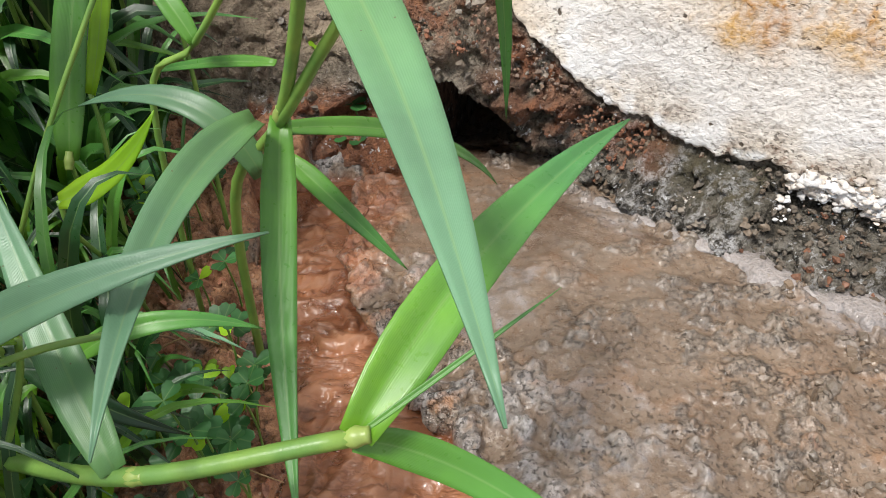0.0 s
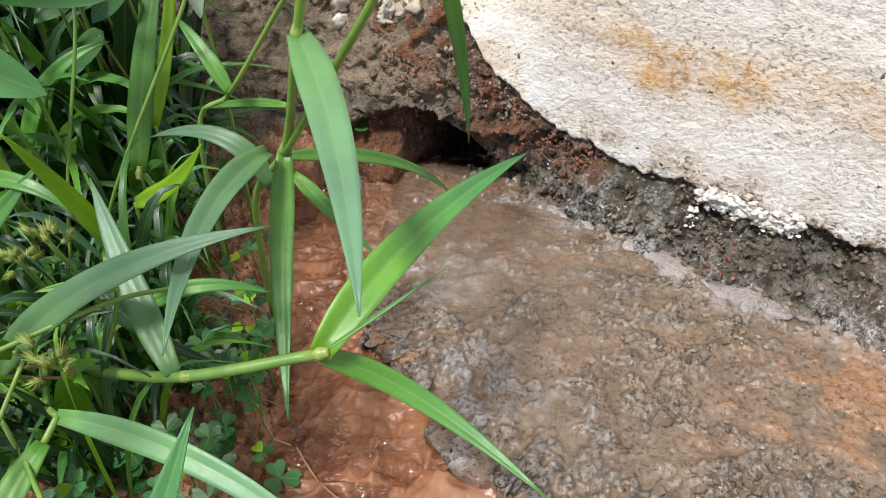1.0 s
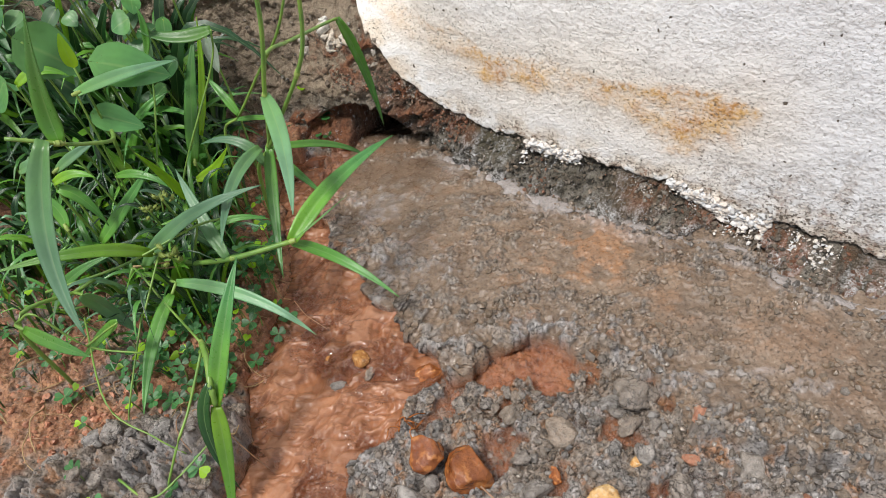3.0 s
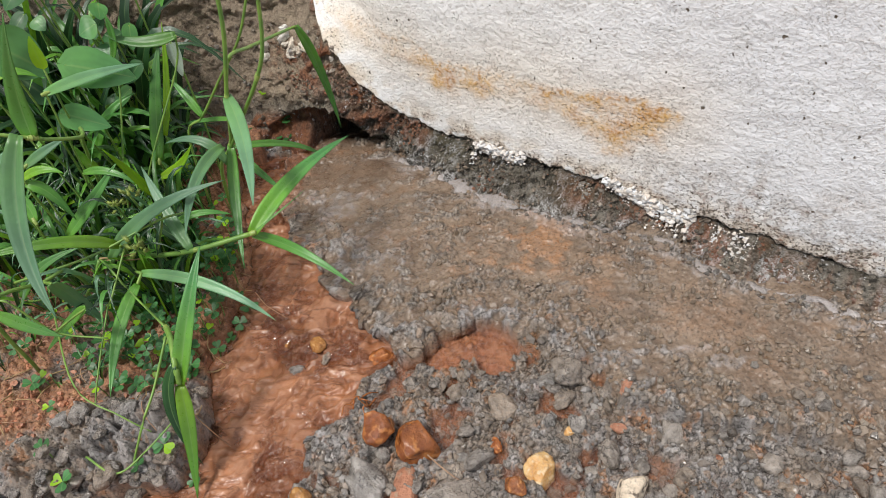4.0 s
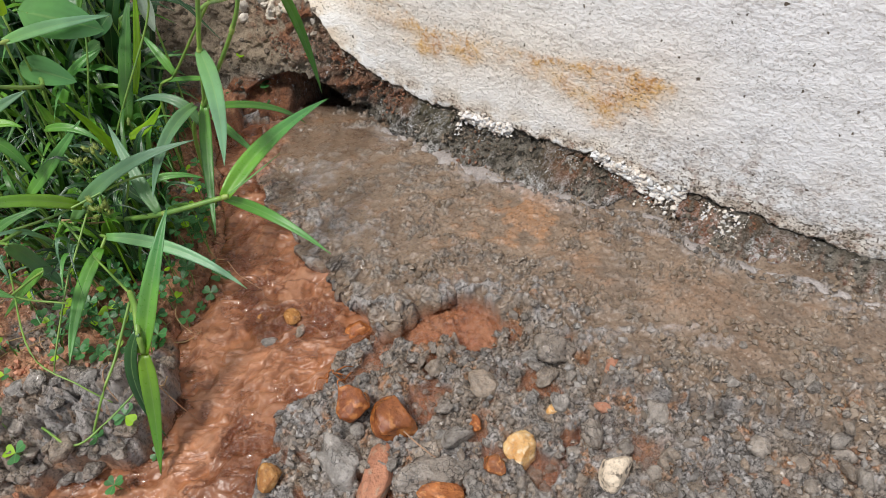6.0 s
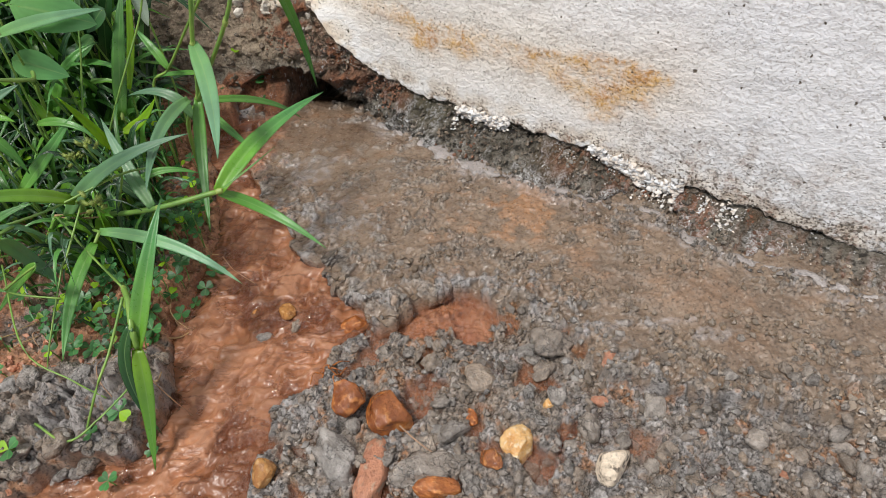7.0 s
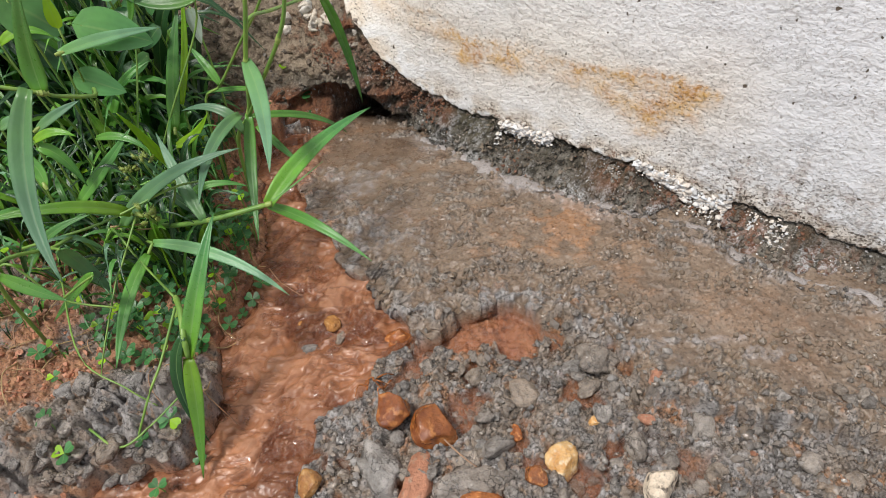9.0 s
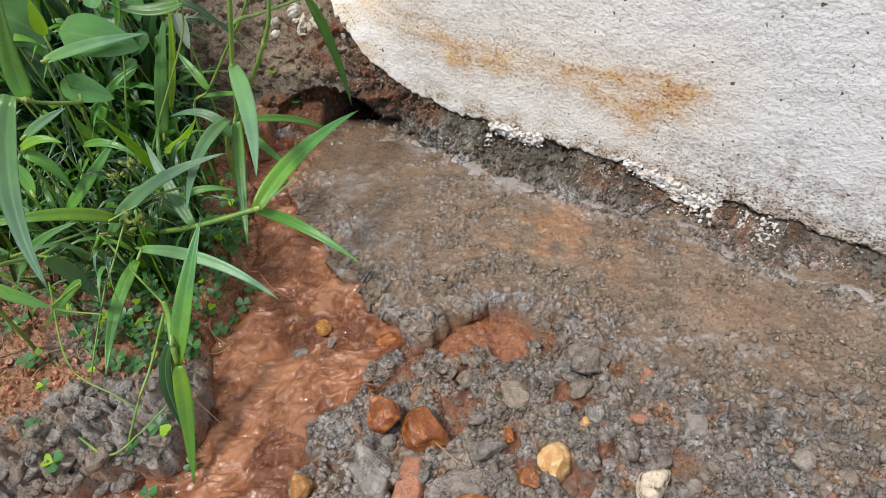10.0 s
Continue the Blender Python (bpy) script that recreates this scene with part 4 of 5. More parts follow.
stone("white_stone", 0.237, -0.106, (0.027, 0.022, 0.018), WHITE, "pale pitted stone with dark specks in gravel", shape=3, turn=1.0, sink=0.2)
stone("rusty_stone", 0.073, -0.051, (0.027, 0.029, 0.024), RUSTY, "wet angular rust-brown stone at the stream's edge", group="rusty stones", shape=6, turn=0.7, sink=0.25)
stone("rusty_stone", 0.099, -0.061, (0.031, 0.041, 0.026), RUSTY, "large wet rust-orange stone beside the stream", group="rusty stones", shape=3, turn=0.3, sink=0.22)
stone("rusty_stone", 0.069, 0.022, (0.014, 0.024, 0.015), RUSTY, "wet rust-brown stone under the mud ledge", group="rusty stones", shape=4, turn=1.9)
stone("rusty_stone", 0.163, -0.098, (0.017, 0.014, 0.011), RUSTY, "small wet brown stone in gravel", group="rusty stones", shape=6, turn=2.2)
stone("rusty_stone", 0.130, -0.114, (0.030, 0.020, 0.016), RUSTY, "wet rust-brown stone in gravel", group="rusty stones", shape=1, turn=0.1)
stone("brick_fragment", 0.090, -0.100, (0.027, 0.046, 0.022), BRICK, "worn fragment of red brick in gravel", "brick", shape=5, turn=-0.25, sink=-0.05)
stone("brick_fragment", 0.248, -0.034, (0.015, 0.011, 0.008), BRICK, "small chip of red brick in silt", "brick", shape=7, turn=0.9)
stone("ochre_pebble", 0.016, 0.036, (0.017, 0.013, 0.010), AMBER, "ochre pebble half under red water", "pebble", "ochre pebbles", 8, 2.4, -0.1)
stone("ochre_pebble", -0.012, 0.043, (0.008, 0.007, 0.006), AMBER, "tiny ochre pebble in red water", "pebble", "ochre pebbles", 4, 1.0, -0.3)
stone("ochre_pebble", 0.021, -0.100, (0.017, 0.020, 0.011), AMBER, "ochre stone half under muddy water", "pebble", "ochre pebbles", 9, 0.5, -0.1)
stone("ochre_pebble", 0.204, -0.060, (0.010, 0.008, 0.007), OCHRE, "small orange pebble in gravel", "pebble", "ochre pebbles", 2, 0.8)
stone("ochre_pebble", 0.154, -0.065, (0.009, 0.014, 0.009), RUSTY, "small orange pebble in grey gravel", "pebble", "ochre pebbles", 6, 0.3)
stone("grey_stone", 0.161, -0.036, (0.030, 0.020, 0.013), PALE, "flat pale grey stone bedded in gravel", group="grey stones", shape=5, turn=0.1)
stone("grey_stone", 0.212, -0.013, (0.030, 0.026, 0.016), GREY, "lumpy grey-brown mud stone", group="grey stones", shape=1, turn=0.4, clod=True)
stone("grey_stone", 0.141, -0.075, (0.024, 0.016, 0.014), GREY, "dark grey angular stone in gravel", group="grey stones", shape=3, turn=0.6)
stone("grey_stone", 0.066, -0.090, (0.022, 0.034, 0.022), GREY, "crumbly dark grey lump beside water", group="grey stones", shape=0, turn=0.8, clod=True)
stone("grey_stone", 0.120, -0.087, (0.024, 0.018, 0.012), GREY, "crumbly grey lump in gravel", group="grey stones", shape=2, turn=1.8, clod=True)
stone("grey_stone", 0.124, -0.104, (0.040, 0.026, 0.018), GREY, "long grey lump in gravel", group="grey stones", shape=4, turn=0.2, clod=True)
stone("grey_stone", 0.272, -0.066, (0.022, 0.018, 0.010), PALE, "smooth blue-grey stone in wet silt", group="grey stones", shape=7, turn=1.0)
stone("grey_stone", 0.228, -0.079, (0.014, 0.020, 0.012), GREY, "grey lump beside the white stone", group="grey stones", shape=5, turn=0.4, clod=True)
stone("grey_stone", 0.000, 0.015, (0.016, 0.009, 0.008), GREY, "small grey lump showing above red water", group="grey stones", shape=3, turn=0.3, sink=-0.35, clod=True)
stone("grey_stone", 0.023, 0.024, (0.011, 0.009, 0.007), GREY, "small dark lump showing above red water", group="grey stones", shape=1, turn=1.3, sink=-0.35, clod=True)
rng = random.Random(5)
for k in range(170):
    u, v = rng.random(), rng.random()
    x, y = 0.14 + 0.29 * u, -0.155 + 0.115 * v + 0.02 * rng.random()
    if min(math.hypot(x - a, y - b) for a, b in ((0.18, -0.087), (0.237, -0.108), (0.272, -0.066), (0.212, -0.013))) < 0.020:
        continue
    r = (0.0045 + 0.0075 * rng.random() ** 1.6) * (1.15 if x > 0.25 and y < -0.09 else 0.9)
    stone("gravel_stone", x, y, (r * rng.uniform(0.9, 1.6), r * rng.uniform(0.8, 1.3), r * 0.8), rng.choice((GREY, GREY, PALE, PALE, PALE, GREY, BRICK if k % 9 == 0 else PALE)),
          "small wet grey stone bedded in gravel", group="gravel stones", shape=rng.randrange(10), turn=rng.uniform(0, 6), sink=0.32)
for k in range(34):
    x, y = rng.uniform(0.07, 0.22), rng.uniform(-0.14, 0.0)
    r = 0.006 + 0.008 * rng.random()
    stone("grey_clod", x, y, (r * 1.3, r, r * 0.8), GREY, "crumbly lump of wet grey mud", "clod", "grey clods", rng.randrange(6), rng.uniform(0, 6), 0.4, True)
for k in range(40):
    x, y = -0.055 - 0.14 * rng.random(), -0.10 + 0.085 * rng.random()
    if at("clod", x, y) < 0.004:
        r = 0.006 + 0.010 * rng.random()
        stone("grey_clod", x, y, (r * 1.3, r * 1.1, r * 0.9), GREY, "crumbly lump of grey earth beside the stream", "clod", "earth clods", rng.randrange(6), rng.uniform(0, 6), 0.45, True)


for k in range(34):
    t = k / 33
    x, y = -0.064 - 0.105 * t + 0.008 * rng.uniform(-1, 1), -0.064 - 0.036 * t ** 0.7 + 0.007 * rng.uniform(-1, 1)
    r = rng.uniform(0.007, 0.014)
    stone("grey_clod", x, y, (r * 1.3, r, r * 0.8), GREY, "crumbly lump of grey earth beside the stream", "clod", "earth clods", rng.randrange(6), rng.uniform(0, 6), 0.35, True)


def scatter(name, label, material, n, seed, place, lo, hi):
    """Countless crumbs, one object."""
    r = np.random.RandomState(seed)
    base = [(rock_mesh("crumb", 60 + k, 7, 0.5, 2 if n < 1800 else 1)) for k in range(4)]
    tri = []
    for b in base:
        v = np.zeros(len(b.vertices) * 3)
        b.vertices.foreach_get("co", v)
        tri.append((v.reshape(-1, 3), np.array([list(p.vertices) for p in b.polygons])))
        bpy.data.meshes.remove(b)
    V, F, k = [], [], 0
    while n > 0:
        spot = place(r)
        if spot is None:
            n -= 0.15
            continue
        n -= 1
        v, f = tri[r.randint(4)]
        s = lo + (hi - lo) * r.rand() ** 2.0
        a = r.rand() * 6.28
        v = v * s * (0.7 + 0.6 * r.rand(3))
        v = np.stack([v[:, 0] * np.cos(a) - v[:, 1] * np.sin(a), v[:, 0] * np.sin(a) + v[:, 1] * np.cos(a), v[:, 2]], 1) + spot + (0, 0, s * 0.12)
        V.append(v)
        F.append(f + k)
        k += len(v)
    me = bpy.data.meshes.new(name)
    me.from_pydata(np.concatenate(V).tolist(), [], np.concatenate(F).tolist())
    me.materials.append(material)
    return tagged(new(name, me), label, "gravel", kind="stuff")


def on_gravel(r):
    x, y = 0.02 + 0.44 * r.rand(), -0.17 + 0.20 * r.rand()
    if at("stream", x, y) < 0 or at("inlet", x, y) < -0.003 or at("sheet", x, y) < -0.03 * r.rand():
        return None
    if math.hypot(x - 0.183, y + 0.087) < 0.015 or math.hypot(x - 0.237, y + 0.110) < 0.016 or math.hypot(x - 0.086, y + 0.060) < 0.026:
        return None
    return (x, y, height(x, y))


def on_silt(r):
    x, y = -0.03 + 0.48 * r.rand(), -0.10 + 0.36 * r.rand()
    if at("spill", x, y) < -0.004 or at("sheet", x, y) > -0.003 or at("crumb", x, y) < -0.06 + 0.25 * r.rand() or at("patch", x, y) > 0.3 + 0.5 * r.rand():
        return None
    return (x, y, height(x, y))


def on_bank(r):
    x, y = -0.32 + 0.27 * r.rand(), -0.12 + 0.34 * r.rand()
    if at("stream", x, y) < 0.002 or at("clod", x, y) < 0.004:
        return None
    return (x, y, height(x, y))


def at_foot(r):
    k = r.randint(len(PATH_S))
    if not 0.20 < PATH_P[k, 0] < 0.48:
        return None
    x, y = PATH_P[k] - PATH_N[k] * (0.010 * r.rand() ** 2 - 0.002 + foot_out(PATH_P[k, 0]))
    return (x, y, height(x, y))


scatter("gravel", "loose wet grey grit and gravel", GREY, 2300, 1, on_gravel, 0.0014, 0.0078)
scatter("grit", "brown crumbs and grit scattered on wet silt", CRUMB, 3200, 2, on_silt, 0.0012, 0.0062)
scatter("soil_crumbs", "crumbs of red and brown earth", BRICK, 1300, 3, on_bank, 0.0012, 0.0055)
def on_footing(r):
    k = r.randint(len(PATH_S))
    x = PATH_P[k, 0]
    if not -0.16 < x < 0.58:
        return None
    z = (PATH_E[k] - 0.003) * r.rand()
    if ((x - 0.004) / 0.058) ** 2 + (z / 0.058) ** 2 < 1:
        return None
    if z < 0.002 or x < 0.030 or (z < 0.045 and x < 0.040):
        return None
    d = float((lean(np.array([z]), PATH_P[k, :1], PATH_E[k:k + 1]) - bulge(z, PATH_P[k, :1], PATH_E[k:k + 1]))[0]) - 0.001
    return (*(PATH_P[k] + PATH_N[k] * d), z)


scatter("footing_rubble", "dark rubble crumbling out of the wall's footing", RUBBLE, 1700, 5, on_footing, 0.0010, 0.0042)
def on_crust(r):
    spot = on_footing(r)
    if spot is None or spot[0] < 0.07 or NB.fbm(np.array([spot[0] / 0.03]), np.array([spot[2] / 0.02 + 3]), 3)[0] < 0.24 + 0.06 * r.rand():
        return None
    return spot


def on_rusty(r):
    spot = on_footing(r)
    if spot is None or spot[0] < 0.07 or NC.fbm(np.array([spot[0] / 0.03]), np.array([spot[2] / 0.02 + 9]), 3)[0] < 0.05:
        return None
    return spot


scatter("salt_grains", "white grains of salt on the dark footing", SALT, 1500, 8, on_crust, 0.0005, 0.0016)
scatter("red_crumbs", "rust-brown crumbs in the dark footing", REDEARTH, 380, 9, on_rusty, 0.0010, 0.0036)


def on_bank_face(r):
    k = r.randint(len(PATH_S))
    x = PATH_P[k, 0]
    if not -0.17 < x < 0.03:
        return None
    z = 0.03 + 0.09 * r.rand()
    if abs(x) < 0.055 and z < 0.055:
        return None
    d = float(lean(np.array([z]), PATH_P[k, :1], PATH_E[k:k + 1])[0]) - 0.001
    return (*(PATH_P[k] + PATH_N[k] * d), z)


def on_red_edge(r):
    k = r.randint(len(PATH_S))
    x = PATH_P[k, 0]
    if not -0.03 < x < 0.085:
        return None
    z = PATH_E[k] - 0.004 - 0.018 * r.rand()
    if x < 0.02:
        z = 0.066 + 0.02 * r.rand()
    if ((x - 0.004) / 0.052) ** 2 + (z / 0.054) ** 2 < 1:
        return None
    d = float(lean(np.array([z]), PATH_P[k, :1], PATH_E[k:k + 1])[0]) - 0.003
    return (*(PATH_P[k] + PATH_N[k] * d), z)


scatter("bank_crumbs", "brown crumbs in the earth bank", RUBBLE, 380, 6, on_bank_face, 0.0014, 0.0060)
scatter("brick_crumbs", "crumbs of red brick below the plaster", REDEARTH, 900, 7, on_red_edge, 0.0007, 0.0028)
scatter("wall_debris", "grey crumbs fallen from the wall's foot", GREY, 200, 4, at_foot, 0.0012, 0.0055)


def silt_lip():
    """A pale rounded rim of hardened silt along the wall's foot."""
    k = (PATH_P[:, 0] > 0.070) & (PATH_P[:, 0] < 0.50)
    p, n, s = PATH_P[k], PATH_N[k], PATH_S[k]
    a = np.linspace(-0.3, math.pi + 0.2, 9)
    A, Sg = np.meshgrid(a, s, indexing="ij")
    size = np.interp(p[:, 0], [0.065, 0.10, 0.13, 0.145, 0.17, 0.20, 0.24, 0.30, 0.325, 0.335, 0.36, 0.39, 0.42, 0.5], [0.8, 0.6, 0.9, 1.5, 1.5, 0.7, 0.5, 0.45, 0.3, 0.7, 0.6, 0.3, 0.6, 0.5])
    big = size[None] * np.clip(0.9 + 1.2 * NA.fbm(Sg / 0.026, Sg * 0 + 1, 4), 0.2, 1.5)
    p = p - n * foot_out(p[:, 0])[:, None]
    wob = 0.003 * NB.fbm(Sg / 0.02, Sg * 0 + 4, 3)
    out = -0.0030 + 2 * wob + np.cos(A) * 0.0072 * big + 0.0022 * NC.fbm(Sg / 0.006, A * 2, 4)
    zg = np.array([height(x, y) for x, y in p - n * 0.004])
    zg = np.convolve(np.pad(zg, 12, mode="edge"), np.ones(25) / 25, "valid")
    Z = zg[None] - 0.004 * (big < 0.15) + np.sin(A) * 0.0024 * big + 0.0007 * NA.fbm(Sg / 0.005, A * 2 + 3, 3) - 0.0008
    me, _ = grid_mesh("silt_lip", np.stack([p[:, 0][None] - n[:, 0][None] * out, p[:, 1][None] - n[:, 1][None] * out, Z], -1))
    me.materials.append(LIP)
    tagged(new("silt_lip", me), "pale hardened rim of silt along the wall's foot", "silt", kind="stuff")


silt_lip()


def salt_crusts(stretches):
    """White lumps of salt along stretches of the plaster's edge."""
    r = random.Random(40)
    bm = bmesh.new()
    for a, b, n, lift, big in stretches:
        for _ in range(n):
            w = r.uniform(a, b)
            k = int(np.argmin(np.abs(PATH_W - w)))
            z = PATH_E[k] + lift + r.gauss(0, 0.0028)
            d = float(lean(np.array([z]), PATH_P[k, :1], PATH_E[k:k + 1])[0]) - 0.0055
            c = Vector((*(PATH_P[k] + PATH_N[k] * d), z))
            s = (0.22 + 0.78 * r.random() ** 2.2) * big
            sx, sz = r.uniform(0.8, 1.6), r.uniform(0.6, 1.0)
            for v in bmesh.ops.create_icosphere(bm, subdivisions=2, radius=s * 0.5)["verts"]:
                v.co *= 1 + 0.95 * noise.fractal(v.co * 520 + c * 300, 0.8, 2.0, 3)
                v.co = c + Vector((v.co.x * sx, v.co.y * sx, v.co.z * sz))
    ob = part("salt_crust", bm, SALT)
    return tagged(ob, "lumpy white salt crust on the plaster's broken edge", "salt crust", kind="stuff")


salt_crusts(((-0.084, -0.030, 480, 0.000, 0.0048), (0.052, 0.132, 800, 0.000, 0.0052), (0.150, 0.186, 220, -0.006, 0.0026),
             (-0.086, -0.080, 16, -0.012, 0.0045)))


def plaster_fragments():
    """Broken white lumps of plaster caught in the top of the bank."""
    r = random.Random(12)
    spots = [(-0.057, 0.101, 0.011, 0.015, 1), (-0.0585, 0.092, 0.008, 0.010, 4)]
    for k in range(16):
        spots.append((r.uniform(-0.040, -0.010), r.gauss(0.110, 0.007), r.uniform(0.007, 0.012), r.uniform(0.007, 0.012), k))
    for x, z, w, h, k in spots:
        i = int(np.argmin(np.abs(PATH_P[:, 0] - x)))
        d = float(lean(np.array([z]), PATH_P[i, :1], PATH_E[i:i + 1])[0]) - 0.002
        me = CLODS[k % 6].copy()
        me.materials.clear()
        me.materials.append(CHUNK)
        ob = new("plaster_fragment", me)
        ob.scale, ob.rotation_euler = (w * 1.3, w * 0.9, h * 0.9), (0.2 * k, 0.3, 0.9 * k)
        ob.location = (*(PATH_P[i] + PATH_N[i] * d), z)
        tagged(ob, "broken white lump of plaster in the earth bank", "plaster", "plaster fragments")


plaster_fragments()


# ---- grass plants beside the water ----
def culm(plant, points, r0=0.0019, r1=0.0016, material=None, name="culm"):
    return part(name, tube(points, r0, r1), material or CULM, plant)


def joint(plant, at, along, r=0.0023):
    d = Vector(along).normalized()
    c = Vector(at)
    bm = tube([c - d * 0.0032, c - d * 0.0012, c + d * 0.0012, c + d * 0.0032], r * 0.72, r * 0.72, 9, 3)
    for v in bm.verts:
        h = (v.co - c).dot(d)
        axis_point = c + d * h
        v.co = axis_point + (v.co - axis_point) * (1 + 0.34 * math.exp(-(h / 0.0014) ** 2))
    return part("joint", bm, JOINT, plant)


def down(x, y):
    return (x, y, height(x, y) - 0.006)


# the tall culm with drooping blades
g = thing("grass_plant", down(-0.075, 0.175), "tall green grass with long drooping pale blades", "grass", "tall grasses")
culm(g, [down(-0.075, 0.175), (-0.0642, 0.165, 0.0775), (-0.0397, 0.147, 0.1163), (-0.0214, 0.128, 0.1694), (-0.0024, 0.118, 0.2303), (0.004, 0.112, 0.29)], 0.0018, 0.0015)
culm(g, [(-0.0405, 0.147, 0.1138), (-0.0246, 0.138, 0.1377), (0.0081, 0.12, 0.1865), (0.0209, 0.115, 0.2149), (0.030, 0.110, 0.26)], 0.0017, 0.0013)
culm(g, [(-0.0165, 0.127, 0.185), (-0.012, 0.135, 0.197), (-0.0072, 0.17, 0.1863), (0.0073, 0.225, 0.1716), (0.0146, 0.235, 0.170)], 0.0014, 0.0012)
culm(g, [down(-0.10, 0.19), (-0.092, 0.19, 0.0995), (-0.0731, 0.19, 0.1194), (-0.0415, 0.18, 0.1591), (-0.01, 0.16, 0.1984), (0.012, 0.15, 0.24)], 0.0012, 0.0010)
joint(g, (-0.0397, 0.147, 0.1163), (0.018, -0.019, 0.053))
joint(g, (-0.0214, 0.128, 0.1694), (0.019, -0.010, 0.061))
joint(g, (0.0081, 0.12, 0.1865), (0.013, -0.005, 0.03), 0.0022)
add_blade(g, (-0.0214, 0.128, 0.1694), (-0.0041, 0.085, 0.1562), (0.0093, 0.03, 0.1421), 0.0140, 2, 1)
add_blade(g, (-0.0397, 0.147, 0.1163), (-0.0402, 0.115, 0.0800), (-0.0333, 0.07, 0.0498), 0.0110, 1, 2)
add_blade(g, (-0.0447, 0.142, 0.1183), (-0.0580, 0.105, 0.1139), (-0.0577, 0.054, 0.1017), 0.0120, 2, 3, fold=0.4)
add_blade(g, (-0.0490, 0.150, 0.0960), (-0.0681, 0.158, 0.1155), (-0.1036, 0.168, 0.1102), 0.0100, 2, 4)
add_blade(g, (-0.0420, 0.150, 0.1110), (-0.0036, 0.178, 0.0913), (0.0213, 0.197, 0.0599), 0.0073, 1, 5)
add_blade(g, (0.0146, 0.235, 0.1700), (0.0242, 0.243, 0.1224), (0.0287, 0.250, 0.0577), 0.0100, 1, 6)
add_blade(g, (-0.0524, 0.200, 0.1077), (-0.0785, 0.210, 0.1041), (-0.1124, 0.220, 0.0956), 0.0053, 1, 7)
add_blade(g, (-0.0460, 0.170, 0.0900), (-0.0300, 0.160, 0.0780), (-0.0100, 0.150, 0.0600), 0.0080, 1, 8)
add_blade(g, (-0.0731, 0.190, 0.1194), (-0.0850, 0.200, 0.1350), (-0.1000, 0.215, 0.1450), 0.0080, 1, 9)

# the plant that leans out over the water
g = thing("grass_plant", down(-0.135, 0.092), "green grass stem leaning over red water, broad blades", "grass", "tall grasses")
culm(g, [down(-0.150, 0.095), (-0.132, 0.090, 0.0549), (-0.1045, 0.083, 0.060), (-0.0632, 0.068, 0.0755), (-0.0161, 0.0696, 0.0856)], 0.0023, 0.0020)
joint(g, (-0.0161, 0.0696, 0.0856), (0.04, 0.0, 0.01), 0.0025)
joint(g, (-0.0632, 0.068, 0.0755), (0.04, -0.01, 0.014), 0.0023)
add_blade(g, (-0.0161, 0.0696, 0.0856), (0.0138, 0.110, 0.1031), (0.0540, 0.156, 0.1080), 0.0155, 4, 11, fold=0.4)
add_blade(g, (-0.0164, 0.0696, 0.0846), (0.0147, 0.070, 0.0633), (0.0574, 0.040, 0.0514), 0.0098, 1, 12)
add_blade(g, (-0.0161, 0.0696, 0.0856), (0.0040, 0.080, 0.0945), (0.0262, 0.090, 0.1062), 0.0017, 1, 13, name="rolled_blade")
add_blade(g, (-0.0676, 0.069, 0.0761), (-0.0891, 0.098, 0.0956), (-0.1089, 0.128, 0.1163), 0.0118, 2, 14)
add_blade(g, (-0.1375, 0.075, 0.0667), (-0.0888, 0.078, 0.1076), (-0.0306, 0.090, 0.1221), 0.0135, 2, 15)
add_blade(g, (-0.1087, 0.060, 0.0636), (-0.0500, 0.042, 0.0618), (-0.0016, 0.019, 0.0422), 0.0105, 2, 16)
add_blade(g, (-0.1110, 0.052, 0.0597), (-0.1184, 0.015, 0.0479), (-0.1167, -0.030, 0.0300), 0.0120, 1, 17)
add_blade(g, (-0.1202, 0.070, 0.0849), (-0.1525, 0.050, 0.1094), (-0.2094, 0.030, 0.1146), 0.0112, 0, 18)
add_blade(g, (-0.0855, 0.085, 0.0999), (-0.0970, 0.083, 0.1030), (-0.1107, 0.080, 0.1027), 0.0054, 0, 19)
add_blade(g, (-0.0971, 0.110, 0.0658), (-0.0740, 0.115, 0.0740), (-0.0485, 0.120, 0.0656), 0.0076, 1, 20)
culm(g, [(-0.132, 0.090, 0.0549), (-0.125, 0.080, 0.072), (-0.1202, 0.070, 0.0849)], 0.0014, 0.0012)
culm(g, [(-0.132, 0.090, 0.0549), (-0.118, 0.068, 0.060), (-0.1087, 0.060, 0.0636)], 0.0014, 0.0012)
culm(g, [(-0.1087, 0.060, 0.0636), (-0.1110, 0.052, 0.0597)], 0.0012, 0.0012)
culm(g, [(-0.140, 0.092, 0.035), (-0.1400, 0.080, 0.052), (-0.1375, 0.075, 0.0667)], 0.0014, 0.0012)
culm(g, [(-0.1045, 0.083, 0.060), (-0.092, 0.086, 0.085), (-0.0855, 0.085, 0.0999)], 0.0009, 0.0008)
culm(g, [(-0.2009, 0.05, 0.0742), (-0.1386, 0.06, 0.0856), (-0.0892, 0.08, 0.0973), (-0.069, 0.09, 0.0958)], 0.0011, 0.0008)

# the plant that hangs down in front of the clod
g = thing("grass_plant", down(-0.150, 0.075), "arching grass runner with a bright upright blade", "grass", "tall grasses")
culm(g, [down(-0.158, 0.078), (-0.1462, 0.075, 0.0674), (-0.1145, 0.045, 0.058), (-0.071, 0.0, 0.0637)], 0.0009, 0.0009)
